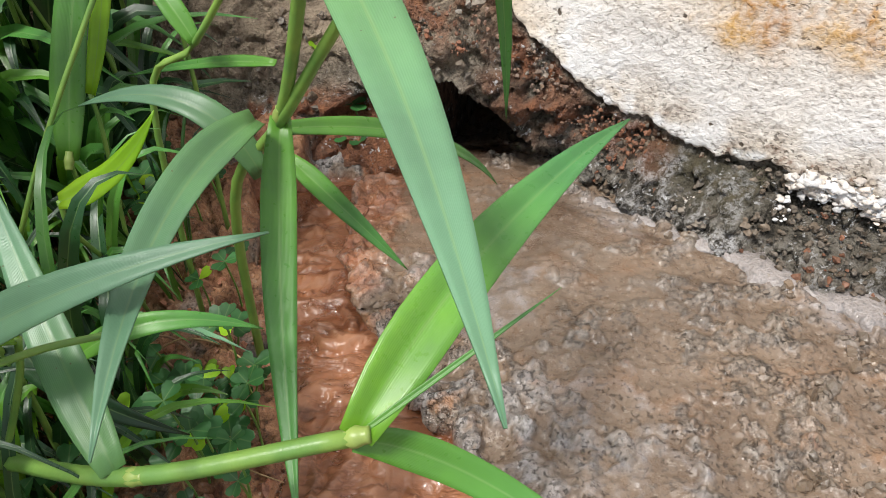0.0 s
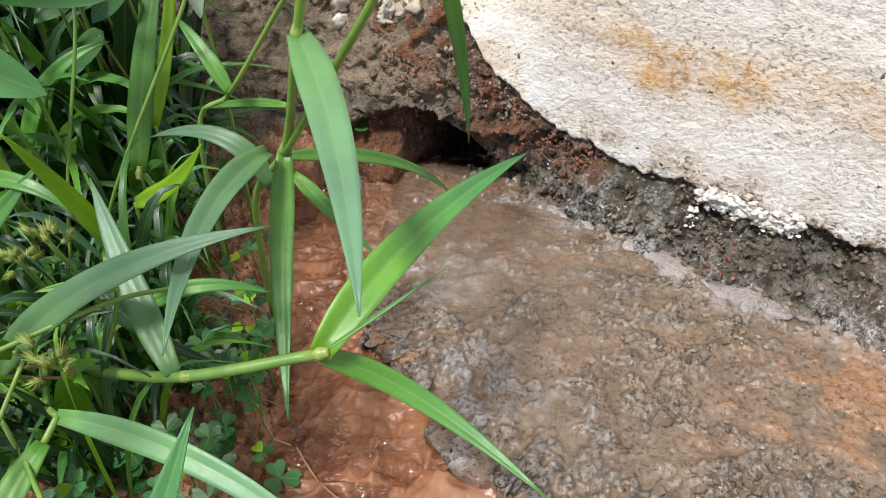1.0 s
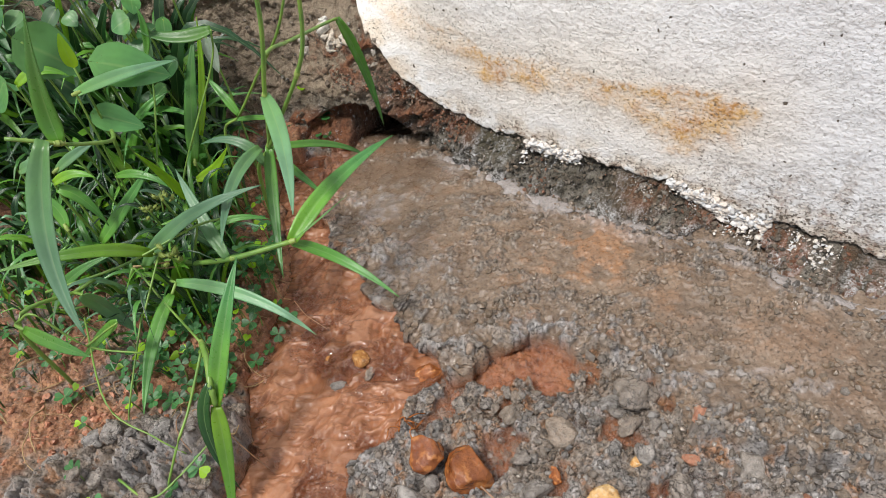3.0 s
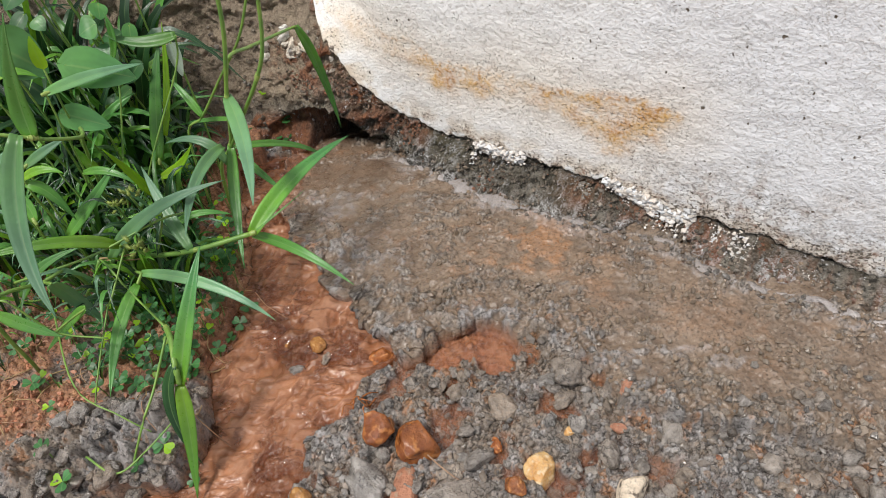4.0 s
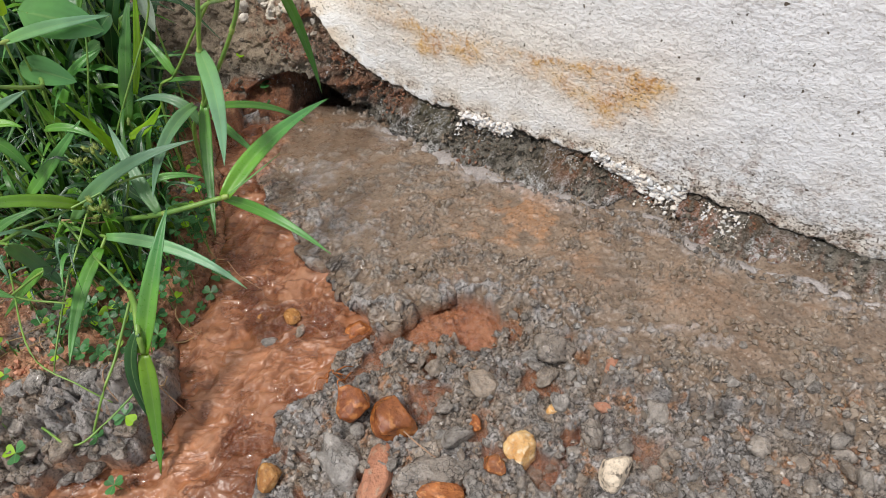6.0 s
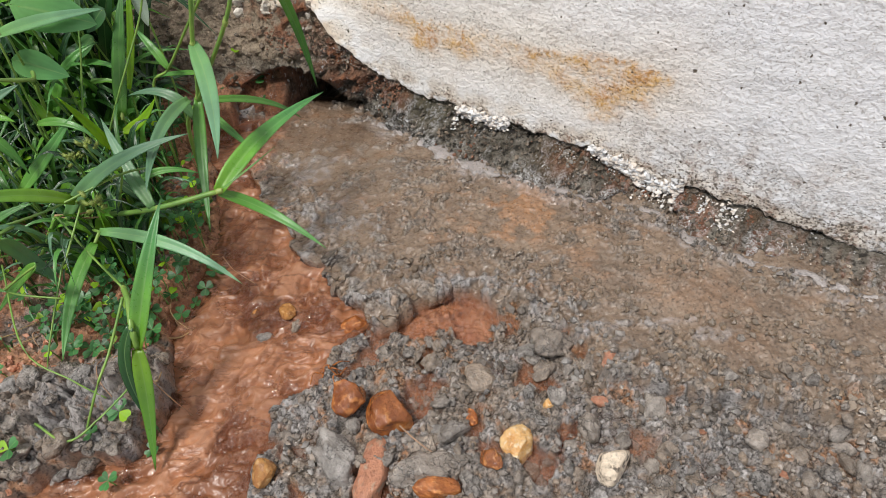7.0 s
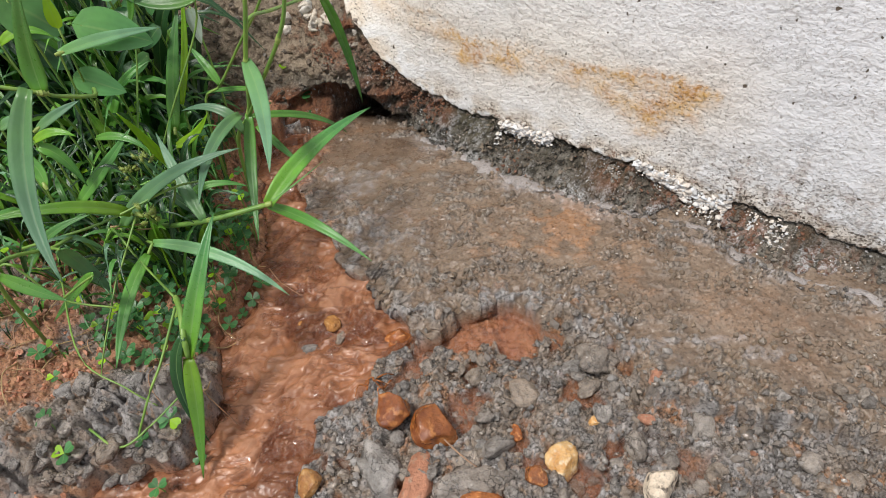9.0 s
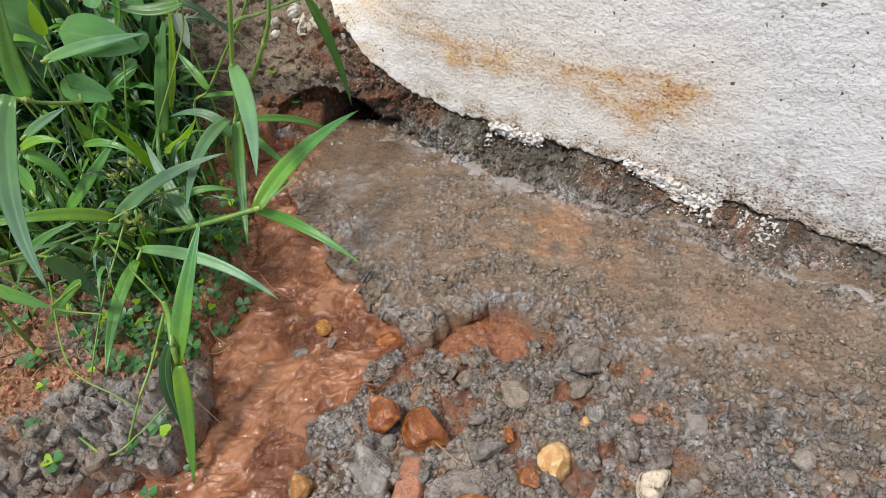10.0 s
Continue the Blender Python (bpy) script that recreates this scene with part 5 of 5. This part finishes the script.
culm(g, [(-0.071, 0.0, 0.0637), (-0.0600, -0.018, 0.0700), (-0.0549, -0.035, 0.0640), (-0.055, -0.040, 0.0511)], 0.0021, 0.0019)
joint(g, (-0.071, 0.0, 0.0637), (0.02, -0.03, 0.003))
add_blade(g, (-0.0550, -0.040, 0.0511), (-0.0438, -0.012, 0.0881), (-0.0334, 0.023, 0.1177), 0.0140, 4, 21, fold=0.35)
add_blade(g, (-0.0554, -0.040, 0.0499), (-0.0530, -0.062, 0.0210), (-0.0526, -0.090, -0.0130), 0.0128, 0, 22)
add_blade(g, (-0.0549, -0.035, 0.0660), (-0.0640, -0.050, 0.0350), (-0.0516, -0.068, -0.0060), 0.0095, 3, 23)
culm(g, [(-0.1184, 0.07, 0.0809), (-0.1265, 0.04, 0.0609), (-0.1302, 0.03, 0.0537), (-0.1363, -0.02, 0.0193), (-0.139, -0.028, 0.0)], 0.0008, 0.0006)
culm(g, [(-0.066, -0.012, 0.0690), (-0.0746, -0.04, 0.0477), (-0.0812, -0.06, 0.0358), (-0.105, -0.082, -0.012)], 0.0010, 0.0008)
culm(g, [(-0.1462, 0.075, 0.0674), (-0.1557, 0.07, 0.0521), (-0.1706, 0.07, 0.0347)], 0.0016, 0.0014)
culm(g, [(-0.1455, 0.075, 0.0691), (-0.1333, 0.08, 0.0649), (-0.1142, 0.08, 0.0674)], 0.0009, 0.0007, STRAW, "straw")
culm(g, [(-0.1465, 0.076, 0.0675), (-0.1313, 0.078, 0.0625), (-0.1112, 0.077, 0.0634)], 0.0008, 0.0006, STRAW, "straw")

# the plant with the large pale blades close to the eye
g = thing("grass_plant", down(-0.190, 0.175), "tall grass with a broad pale hanging blade", "grass", "tall grasses")
culm(g, [down(-0.190, 0.175), (-0.160, 0.150, 0.12), (-0.125, 0.105, 0.168), (-0.1041, 0.070, 0.1821), (-0.1134, 0.050, 0.1946), (-0.1136, 0.040, 0.2024), (-0.135, 0.030, 0.2150)], 0.0014, 0.0012)
joint(g, (-0.1136, 0.040, 0.2024), (-0.01, -0.01, 0.006))
add_blade(g, (-0.1173, 0.035, 0.2086), (-0.1239, 0.000, 0.1649), (-0.1043, -0.040, 0.1241), 0.0170, 2, 31, fold=0.4)
add_blade(g, (-0.1136, 0.040, 0.2024), (-0.1090, 0.044, 0.2350), (-0.0822, 0.030, 0.2831), 0.0160, 1, 32)
add_blade(g, (-0.1560, 0.030, 0.0884), (-0.1543, 0.040, 0.0601), (-0.1517, 0.050, 0.0206), 0.0145, 2, 33)
add_blade(g, (-0.1597, -0.020, 0.1125), (-0.1264, -0.038, 0.1169), (-0.0966, -0.053, 0.1222), 0.0094, 1, 34)
add_blade(g, (-0.1179, 0.000, 0.0902), (-0.1480, 0.012, 0.0640), (-0.1979, 0.030, 0.0146), 0.0098, 1, 35)
culm(g, [down(-0.205, 0.02), (-0.1825, 0.0, 0.0982), (-0.1706, 0.04, 0.0813), (-0.161, 0.06, 0.0705), down(-0.165, 0.082)], 0.0016, 0.0013)
culm(g, [(-0.1825, 0.0, 0.0982), (-0.1678, 0.0, 0.1033), (-0.1498, 0.0, 0.0695), (-0.1163, 0.0, 0.0584)], 0.0009, 0.0007)
culm(g, [(-0.1825, 0.0, 0.0982), (-0.172, -0.012, 0.108), (-0.1597, -0.020, 0.1125)], 0.0011, 0.0010)
culm(g, [(-0.1706, 0.04, 0.0813), (-0.162, 0.034, 0.086), (-0.1560, 0.030, 0.0884)], 0.0011, 0.0010)
culm(g, [(-0.1498, 0.0, 0.0695), (-0.130, 0.0, 0.083), (-0.1179, 0.0, 0.0902)], 0.0009, 0.0008)
culm(g, [(-0.172, 0.035, 0.060), (-0.1362, -0.03, 0.045), (-0.1006, -0.05, 0.034), (-0.0828, -0.055, 0.020)], 0.0007, 0.0005)
culm(g, [(-0.125, -0.07, 0.018), (-0.100, -0.083, 0.016), (-0.080, -0.070, 0.022), (-0.056, -0.040, 0.030)], 0.0009, 0.0006)

# the thicket behind: upright and sideways blades on short culms
MORE = [
    ("upright grass with two narrow green blades", (-0.128, 0.195), [
        ((-0.1274, 0.19, 0.0786), (-0.1213, 0.22, 0.1255), (-0.111, 0.25, 0.1665), 0.0140, 1), ((-0.117, 0.20, 0.0983), (-0.106, 0.22, 0.1390), (-0.0988, 0.24, 0.184), 0.0074, YOUNG),
        ((-0.1095, 0.15, 0.0892), (-0.0900, 0.15, 0.0990), (-0.0736, 0.15, 0.1173), 0.0100, YOUNG)]),
    ("grass with a curved green blade in shade", (-0.190, 0.205), [
        ((-0.1897, 0.20, 0.0754), (-0.1688, 0.21, 0.1151), (-0.1386, 0.225, 0.1297), 0.0108, 1), ((-0.159, 0.15, 0.1021), (-0.1645, 0.15, 0.1120), (-0.1676, 0.15, 0.1277), 0.0103, 0),
        ((-0.1587, 0.13, 0.1139), (-0.1339, 0.125, 0.1160), (-0.1152, 0.12, 0.1051), 0.0078, 1)]),
    ("grass with a long pale blade held level", (-0.180, 0.155), [
        ((-0.1606, 0.141, 0.1799), (-0.1373, 0.17, 0.1765), (-0.1085, 0.20, 0.168), 0.0125, 2), ((-0.2071, 0.15, 0.1869), (-0.1880, 0.155, 0.1935), (-0.1715, 0.16, 0.1843), 0.0100, 0),
        ((-0.0732, 0.20, 0.1887), (-0.104, 0.20, 0.1862), (-0.1293, 0.20, 0.1955), 0.0130, 1), ((-0.1392, 0.21, 0.1675), (-0.1240, 0.20, 0.1910), (-0.1217, 0.20, 0.213), 0.0101, 1)]),
    ("tangled grass with crossing green blades", (-0.185, 0.118), [
        ((-0.1936, 0.12, 0.1311), (-0.1762, 0.125, 0.1400), (-0.1565, 0.13, 0.1473), 0.0099, 2), ((-0.1848, 0.10, 0.1337), (-0.1665, 0.10, 0.1400), (-0.1516, 0.10, 0.1349), 0.0086, 0),
        ((-0.1852, 0.10, 0.1288), (-0.1711, 0.10, 0.1175), (-0.1641, 0.10, 0.0903), 0.0107, 1), ((-0.1786, 0.10, 0.0746), (-0.1537, 0.112, 0.0968), (-0.1269, 0.13, 0.1216), 0.0127, 1)]),
    ("short grass with bright young blades", (-0.118, 0.135), [
        ((-0.1056, 0.12, 0.0925), (-0.1117, 0.116, 0.1179), (-0.1206, 0.11, 0.146), 0.0085, YOUNG), ((-0.111, 0.11, 0.0783), (-0.0930, 0.10, 0.0640), (-0.0685, 0.10, 0.0454), 0.0086, 3),
        ((-0.2134, 0.06, 0.0478), (-0.1921, 0.07, 0.0690), (-0.159, 0.08, 0.0783), 0.0110, 1)]),
    ("leaning grass with pale blades", (-0.205, 0.110), [
        ((-0.1888, 0.09, 0.1001), (-0.1970, 0.10, 0.1160), (-0.214, 0.10, 0.1286), 0.0109, 1), ((-0.2033, 0.10, 0.1474), (-0.1904, 0.10, 0.1530), (-0.1748, 0.11, 0.1599), 0.0096, 2)]),
]
for k, (label, (x, y), blades) in enumerate(MORE):
    g = thing("grass_plant", down(x, y), label, "grass", "thicket grasses")
    for i, (a, m, c, w, tone) in enumerate(blades):
        add_blade(g, a, m, c, w, tone, 50 + 7 * k + i)
        r = down(x + 0.004 * i, y - 0.003 * i)
        culm(g, [r, (r[0] * 0.55 + a[0] * 0.45, r[1] * 0.6 + a[1] * 0.4, a[2] * 0.45), (a[0] * 0.9 + r[0] * 0.1, a[1] * 0.95 + r[1] * 0.05, a[2] * 0.85), a], 0.0009, 0.0008)
    joint(g, blades[0][0], Vector(blades[0][1]) - Vector(blades[0][0]), 0.0018)


def wild_grass(x, y, tall, n, seed, width=0.007):
    """A small tuft of arching blades."""
    r = random.Random(seed)
    z = height(x, y) - 0.003
    g = thing("grass_tuft", (x, y, z), r.choice(("tuft of arching green grass in the thicket", "tuft of thin dark green grass", "tuft of young bright grass blades")), "grass", "grass tufts")
    for i in range(n):
        a = r.uniform(0, math.tau)
        reach, h = tall * r.uniform(0.3, 0.75), tall * r.uniform(0.5, 1.0)
        d = Vector((math.cos(a), math.sin(a), 0))
        base = Vector((x, y, z)) + d * r.uniform(0, 0.006)
        mid = base + d * reach * 0.4 + Vector((0, 0, h * 0.8))
        tip = base + d * reach + Vector((0, 0, h * r.uniform(0.55, 1.0)))
        if tip.x > -0.05 + 0.1 * max(0, 0.15 - abs(tip.y - 0.2)) or (tip.y < 0.06 and tip.x > -0.11):
            tip = base + Vector((-abs(d.x), d.y, 0)) * reach * 0.5 + Vector((0, 0, h))
            mid = (base + tip) / 2 + Vector((0, 0, h * 0.1))
        # many blades take the darkened tone 3, which paints shade into the thicket
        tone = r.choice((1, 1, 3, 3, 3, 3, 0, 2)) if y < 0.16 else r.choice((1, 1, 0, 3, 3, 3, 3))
        part("blade", blade_mesh(base, mid, tip, width * r.uniform(0.6, 1.2), Vector((d.x * 0.5, d.y * 0.5 - 0.3, 0.8)), 0.2, seed * 31 + i, 9), BLADE[tone], g)
    return g


rng = random.Random(77)
for k in range(210):
    x = -0.09 - 0.42 * rng.random() ** 1.3
    y = 0.07 + 0.34 * rng.random()
    if y > 0.30 + 0.1 * (x < -0.25) or (y < 0.10 and rng.random() < 0.6) or (x > -0.14 and y > 0.16) or (x < -0.14 and rng.random() < 0.25):
        continue
    wild_grass(x, y, rng.uniform(0.05, 0.115) * (1 if y > 0.10 else 0.75), rng.randint(6, 9), 300 + k, rng.uniform(0.005, 0.010))
for k in range(60):
    x, y = -0.145 - 0.25 * rng.random(), 0.215 + 0.085 * rng.random()
    wild_grass(x, y, rng.uniform(0.09, 0.165), rng.randint(5, 7), 800 + k, rng.uniform(0.006, 0.011))
for k in range(70):
    x, y = -0.10 - 0.20 * rng.random(), 0.06 + 0.15 * rng.random()
    wild_grass(x, y, rng.uniform(0.05, 0.105), rng.randint(3, 5), 900 + k, rng.uniform(0.0025, 0.005))
for k in range(46):
    x, y = -0.165 - 0.28 * rng.random(), 0.245 + 0.065 * rng.random()
    wild_grass(x, y, rng.uniform(0.15, 0.25), rng.randint(4, 6), 1500 + k, rng.uniform(0.008, 0.014))
for k in range(22):
    x, y = -0.12 - 0.22 * rng.random(), -0.02 + 0.10 * rng.random()
    wild_grass(x, y, rng.uniform(0.015, 0.035), rng.randint(3, 5), 600 + k, 0.0018)


# ---- clover ----
def clover(x, y, seed, size=0.0065, z=None, tall=0.010, leaf=None):
    r = random.Random(seed)
    z0 = height(x, y) - 0.002 if z is None else z
    top = Vector((x + r.uniform(-0.004, 0.004), y + r.uniform(-0.004, 0.004), z0 + tall * r.uniform(0.7, 1.5)))
    g = thing("clover", (x, y, z0), "low clover sprig with three round green leaflets", "clover", "clover sprigs")
    part("petiole", tube([(x, y, z0), ((x + top.x) / 2 + 0.001, (y + top.y) / 2, (z0 + top.z) / 2), top], 0.0005, 0.0004, 5, 3), CULM, g)
    up = Vector((r.uniform(-0.3, 0.3), -0.25 + r.uniform(-0.2, 0.2), 1)).normalized()
    turn = r.uniform(0, 6)
    side = up.orthogonal().normalized()
    for i in range(3):
        a = turn + i * math.tau / 3
        d = side * math.cos(a) + up.cross(side) * math.sin(a)
        tip = top + d * size * r.uniform(0.9, 1.1) + up * size * 0.12
        bm, uvs = bmesh.new(), {}
        uv = bm.loops.layers.uv.new("UVMap")
        across = d.cross(up)
        ring = [(0, 0), (-0.30, 0.30), (-0.52, 0.62), (-0.48, 0.92), (-0.24, 1.06), (0, 0.94), (0.24, 1.06), (0.48, 0.92), (0.52, 0.62), (0.30, 0.30)]
        L = tip - top
        vs = []
        for px, py in ring:
            v = bm.verts.new(top + L * py + across * (px * size * 1.05) + up * (abs(px) * size * 0.22))
            uvs[v] = (0.5 + px, py)
            vs.append(v)
        c = bm.verts.new(top + L * 0.55)
        uvs[c] = (0.5, 0.55)
        for j in range(len(vs)):
            f = bm.faces.new((c, vs[(j + 1) % len(vs)], vs[j]))
            for loop in f.loops:
                loop[uv].uv = uvs[loop.vert]
        part("leaflet", bm, leaf or (YOUNG if r.random() < 0.12 else CLOVER), g)
    return g


LOW = [(-0.129, -0.005), (-0.127, -0.0), (-0.162, 0.017), (-0.189, 0.004), (-0.129, 0.028), (-0.1, -0.002), (-0.144, -0.074), (-0.136, -0.084), (-0.091, -0.078), (-0.077, -0.097), (-0.074, -0.063), (-0.059, -0.078), (-0.066, 0.034), (-0.079, 0.029), (-0.099, -0.012), (-0.193, -0.003), (-0.17, 0.026), (-0.223, 0.029), (-0.189, 0.046), (-0.128, 0.053), (-0.061, 0.053), (-0.057, 0.065), (-0.098, 0.025), (-0.144, 0.023), (-0.12, 0.044), (-0.158, 0.041), (-0.06, 0.088), (-0.072, 0.117), (-0.048, 0.081), (-0.093, 0.053), (-0.076, 0.077), (-0.143, 0.076), (-0.171, -0.022), (-0.099, 0.036), (-0.078, 0.018)]
for k, (x, y) in enumerate(LOW):
    clover(x, y, 900 + k, 0.0065 + 0.0015 * math.sin(k * 2.1))
for k in range(190):
    x, y = -0.06 - 0.26 * rng.random() ** 1.4, 0.03 + 0.25 * rng.random()
    if at("stream", x, y) < 0.003:
        continue
    clover(x, y, 1000 + k, rng.uniform(0.0045, 0.007), None, rng.uniform(0.010, 0.035))
for k in range(110):
    x, y = -0.068 - 0.09 * rng.random() ** 1.5, -0.015 + 0.17 * rng.random()
    if at("stream", x, y) < 0.001:
        continue
    clover(x, y, 1700 + k, rng.uniform(0.0045, 0.0070), None, rng.uniform(0.004, 0.022))
for k, (x, y, z, s) in enumerate(((-0.055, 0.338, 0.048, 0.0090), (-0.066, 0.336, 0.040, 0.0070), (-0.046, 0.322, 0.024, 0.0085), (-0.052, 0.318, 0.014, 0.0095), (-0.085, 0.325, 0.026, 0.0080),
                                 (-0.100, 0.318, 0.018, 0.0075), (-0.075, 0.320, 0.014, 0.007))):
    clover(x, y, 1200 + k, s, z - 0.008, 0.010)
clover(-0.058, 0.333, 1244, 0.0085, 0.052, 0.010, YOUNG)


# ---- broad-leaved weeds, sedge, straw and roots ----
def weed(x, y, label, leaves, seed):
    g = thing("broadleaf_weed", down(x, y), label, "weed", "broad-leaved weeds")
    for i, (a, c, w, m, heart) in enumerate(leaves):
        r = down(x + 0.003 * i, y)
        stalk = part("stalk", tube([r, ((r[0] + a[0]) / 2, (r[1] + a[1]) / 2 + 0.006, a[2] * 0.55), a], 0.0012, 0.0008), CULM, g)
        part("leaf", oval_leaf(a, c, w, VIEW, seed + i, heart), m, stalk)
    return g


weed(-0.165, 0.195, "weed with a large oval veined leaf", [((-0.157, 0.176, 0.185), (-0.112, 0.188, 0.164), 0.034, BROAD, 0.12), ((-0.176, 0.168, 0.148), (-0.143, 0.172, 0.130), 0.022, BROAD, 0.05)], 1)
weed(-0.195, 0.180, "weed with a broad leaf and a young bright leaf", [((-0.192, 0.160, 0.214), (-0.168, 0.172, 0.182), 0.040, BROAD, 0.15), ((-0.162, 0.156, 0.192), (-0.160, 0.154, 0.218), 0.0105, YOUNG, 0.0),
     ((-0.215, 0.150, 0.190), (-0.240, 0.150, 0.170), 0.030, BROAD, 0.1)], 5)
weed(-0.100, 0.240, "weed with one oval leaf coloured pale like reflected sky", [((-0.096, 0.236, 0.168), (-0.0945, 0.228, 0.138), 0.011, SKY_SHEEN, 0.0)], 9)
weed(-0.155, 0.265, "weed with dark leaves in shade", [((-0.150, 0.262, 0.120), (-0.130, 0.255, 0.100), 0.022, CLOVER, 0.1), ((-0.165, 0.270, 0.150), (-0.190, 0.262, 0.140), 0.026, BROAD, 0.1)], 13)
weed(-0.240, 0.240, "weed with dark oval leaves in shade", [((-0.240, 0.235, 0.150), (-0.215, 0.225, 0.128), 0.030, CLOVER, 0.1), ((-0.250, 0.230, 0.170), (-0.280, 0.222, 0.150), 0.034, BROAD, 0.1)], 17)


rnd_leaf = random.Random(31)
for k in range(16):
    x, y = -0.14 - 0.24 * rnd_leaf.random(), 0.25 + 0.06 * rnd_leaf.random()
    leaves = []
    for i in range(3):
        a = Vector((x + rnd_leaf.uniform(-0.03, 0.03), y - rnd_leaf.uniform(0, 0.03), rnd_leaf.uniform(0.11, 0.24)))
        d = Vector((rnd_leaf.uniform(-0.03, 0.03), -rnd_leaf.uniform(0.0, 0.02), -rnd_leaf.uniform(0.005, 0.02)))
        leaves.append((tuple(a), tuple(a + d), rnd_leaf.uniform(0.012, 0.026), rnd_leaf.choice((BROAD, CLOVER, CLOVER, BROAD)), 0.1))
    weed(x, y, "leafy weed with oval green leaves at the back", leaves, 100 + 5 * k)


def sedge(x, y, top, seed, size=0.010):
    r = random.Random(seed)
    g = thing("sedge", down(x, y), "sedge stalk with a spiky yellow-green head", "sedge", "sedges")
    t = Vector(top)
    stalk = part("stalk", tube([down(x, y), ((x + t.x) / 2, (y + t.y) / 2 + 0.008, t.z * 0.6), t], 0.0010, 0.0008), CULM, g)
    for i in range(8):
        c = t + Vector((r.uniform(-1, 1), r.uniform(-1, 1), r.uniform(-0.9, 0.9))) * size * 0.62 * (i > 0)
        axis_way = (c - t + Vector((0, -0.2, 0.6)) * size).normalized()
        bm = bmesh.new()
        bmesh.ops.create_icosphere(bm, subdivisions=3, radius=size * 0.10)
        bm.verts.ensure_lookup_table()
        taken = set()
        for v in r.sample(list(bm.verts), len(bm.verts)):
            d = v.co.normalized()
            if not any(e.other_vert(v).index in taken for e in v.link_edges):
                taken.add(v.index)
                v.co = (d + 0.5 * axis_way) * size * r.uniform(0.16, 0.27)
        for v in bm.verts:
            v.co += axis_way * v.co.dot(axis_way) * 0.7 + c
        part("spikelet", bm, SPIKE, stalk)
    return g


sedge(-0.118, 0.085, (-0.1050, 0.064, 0.0860), 1, 0.0115)
sedge(-0.135, 0.105, (-0.1199, 0.09, 0.1103), 2, 0.0080)
sedge(-0.115, 0.105, (-0.1055, 0.09, 0.1168), 3, 0.0080)


def fibre(name, points, r, material, label, category):
    ob = part(name, tube(points, r, r * 0.6, 5, 5), material)
    return tagged(ob, label, category, category + "s")


rng = random.Random(9)
for k in range(110):
    x, y = -0.058 - 0.20 * rng.random(), -0.03 + 0.20 * rng.random()
    if at("stream", x, y) < 0.002:
        continue
    a, L = rng.uniform(0, 6), rng.uniform(0.015, 0.045)
    z = height(x, y)
    p = [(x + L * t * math.cos(a + 0.6 * t), y + L * t * math.sin(a + 0.6 * t), height(x + L * t * math.cos(a), y + L * t * math.sin(a)) + 0.0012 + 0.006 * math.sin(3 * t) * rng.random()) for t in (0, 0.35, 0.7, 1)]
    fibre("straw", p, rng.uniform(0.0003, 0.0007), STRAW if k % 3 else ROOT, "thin dry straw lying on red earth", "straw")
z = float(level(np.array(0.07))) + 0.003
fibre("root_hair", [(-0.045, 0.095, z + 0.004), (-0.036, 0.084, z + 0.001), (-0.028, 0.076, z + 0.002), (-0.014, 0.066, z)], 0.0005, ROOT, "pale thread of root trailing in red water", "root")
fibre("root_hair", [(0.108, -0.080, 0.008), (0.116, -0.087, 0.005), (0.124, -0.094, 0.004), (0.128, -0.098, 0.006)], 0.0006, ROOT, "brown root thread among gravel", "root")
for k in range(9):
    x, y = 0.058 + 0.006 * math.sin(k * 2.3), -0.027 + 0.006 * math.cos(k * 1.7)
    a = k * 0.7
    zz = height(x, y) + 0.006
    fibre("root_hair", [(x, y, zz), (x + 0.006 * math.cos(a), y + 0.005 * math.sin(a), zz + 0.004), (x + 0.012 * math.cos(a + 0.4), y + 0.010 * math.sin(a + 0.4), zz - 0.002)], 0.0007, RUSTY, "rust-brown wisp of root beside a stone", "root")
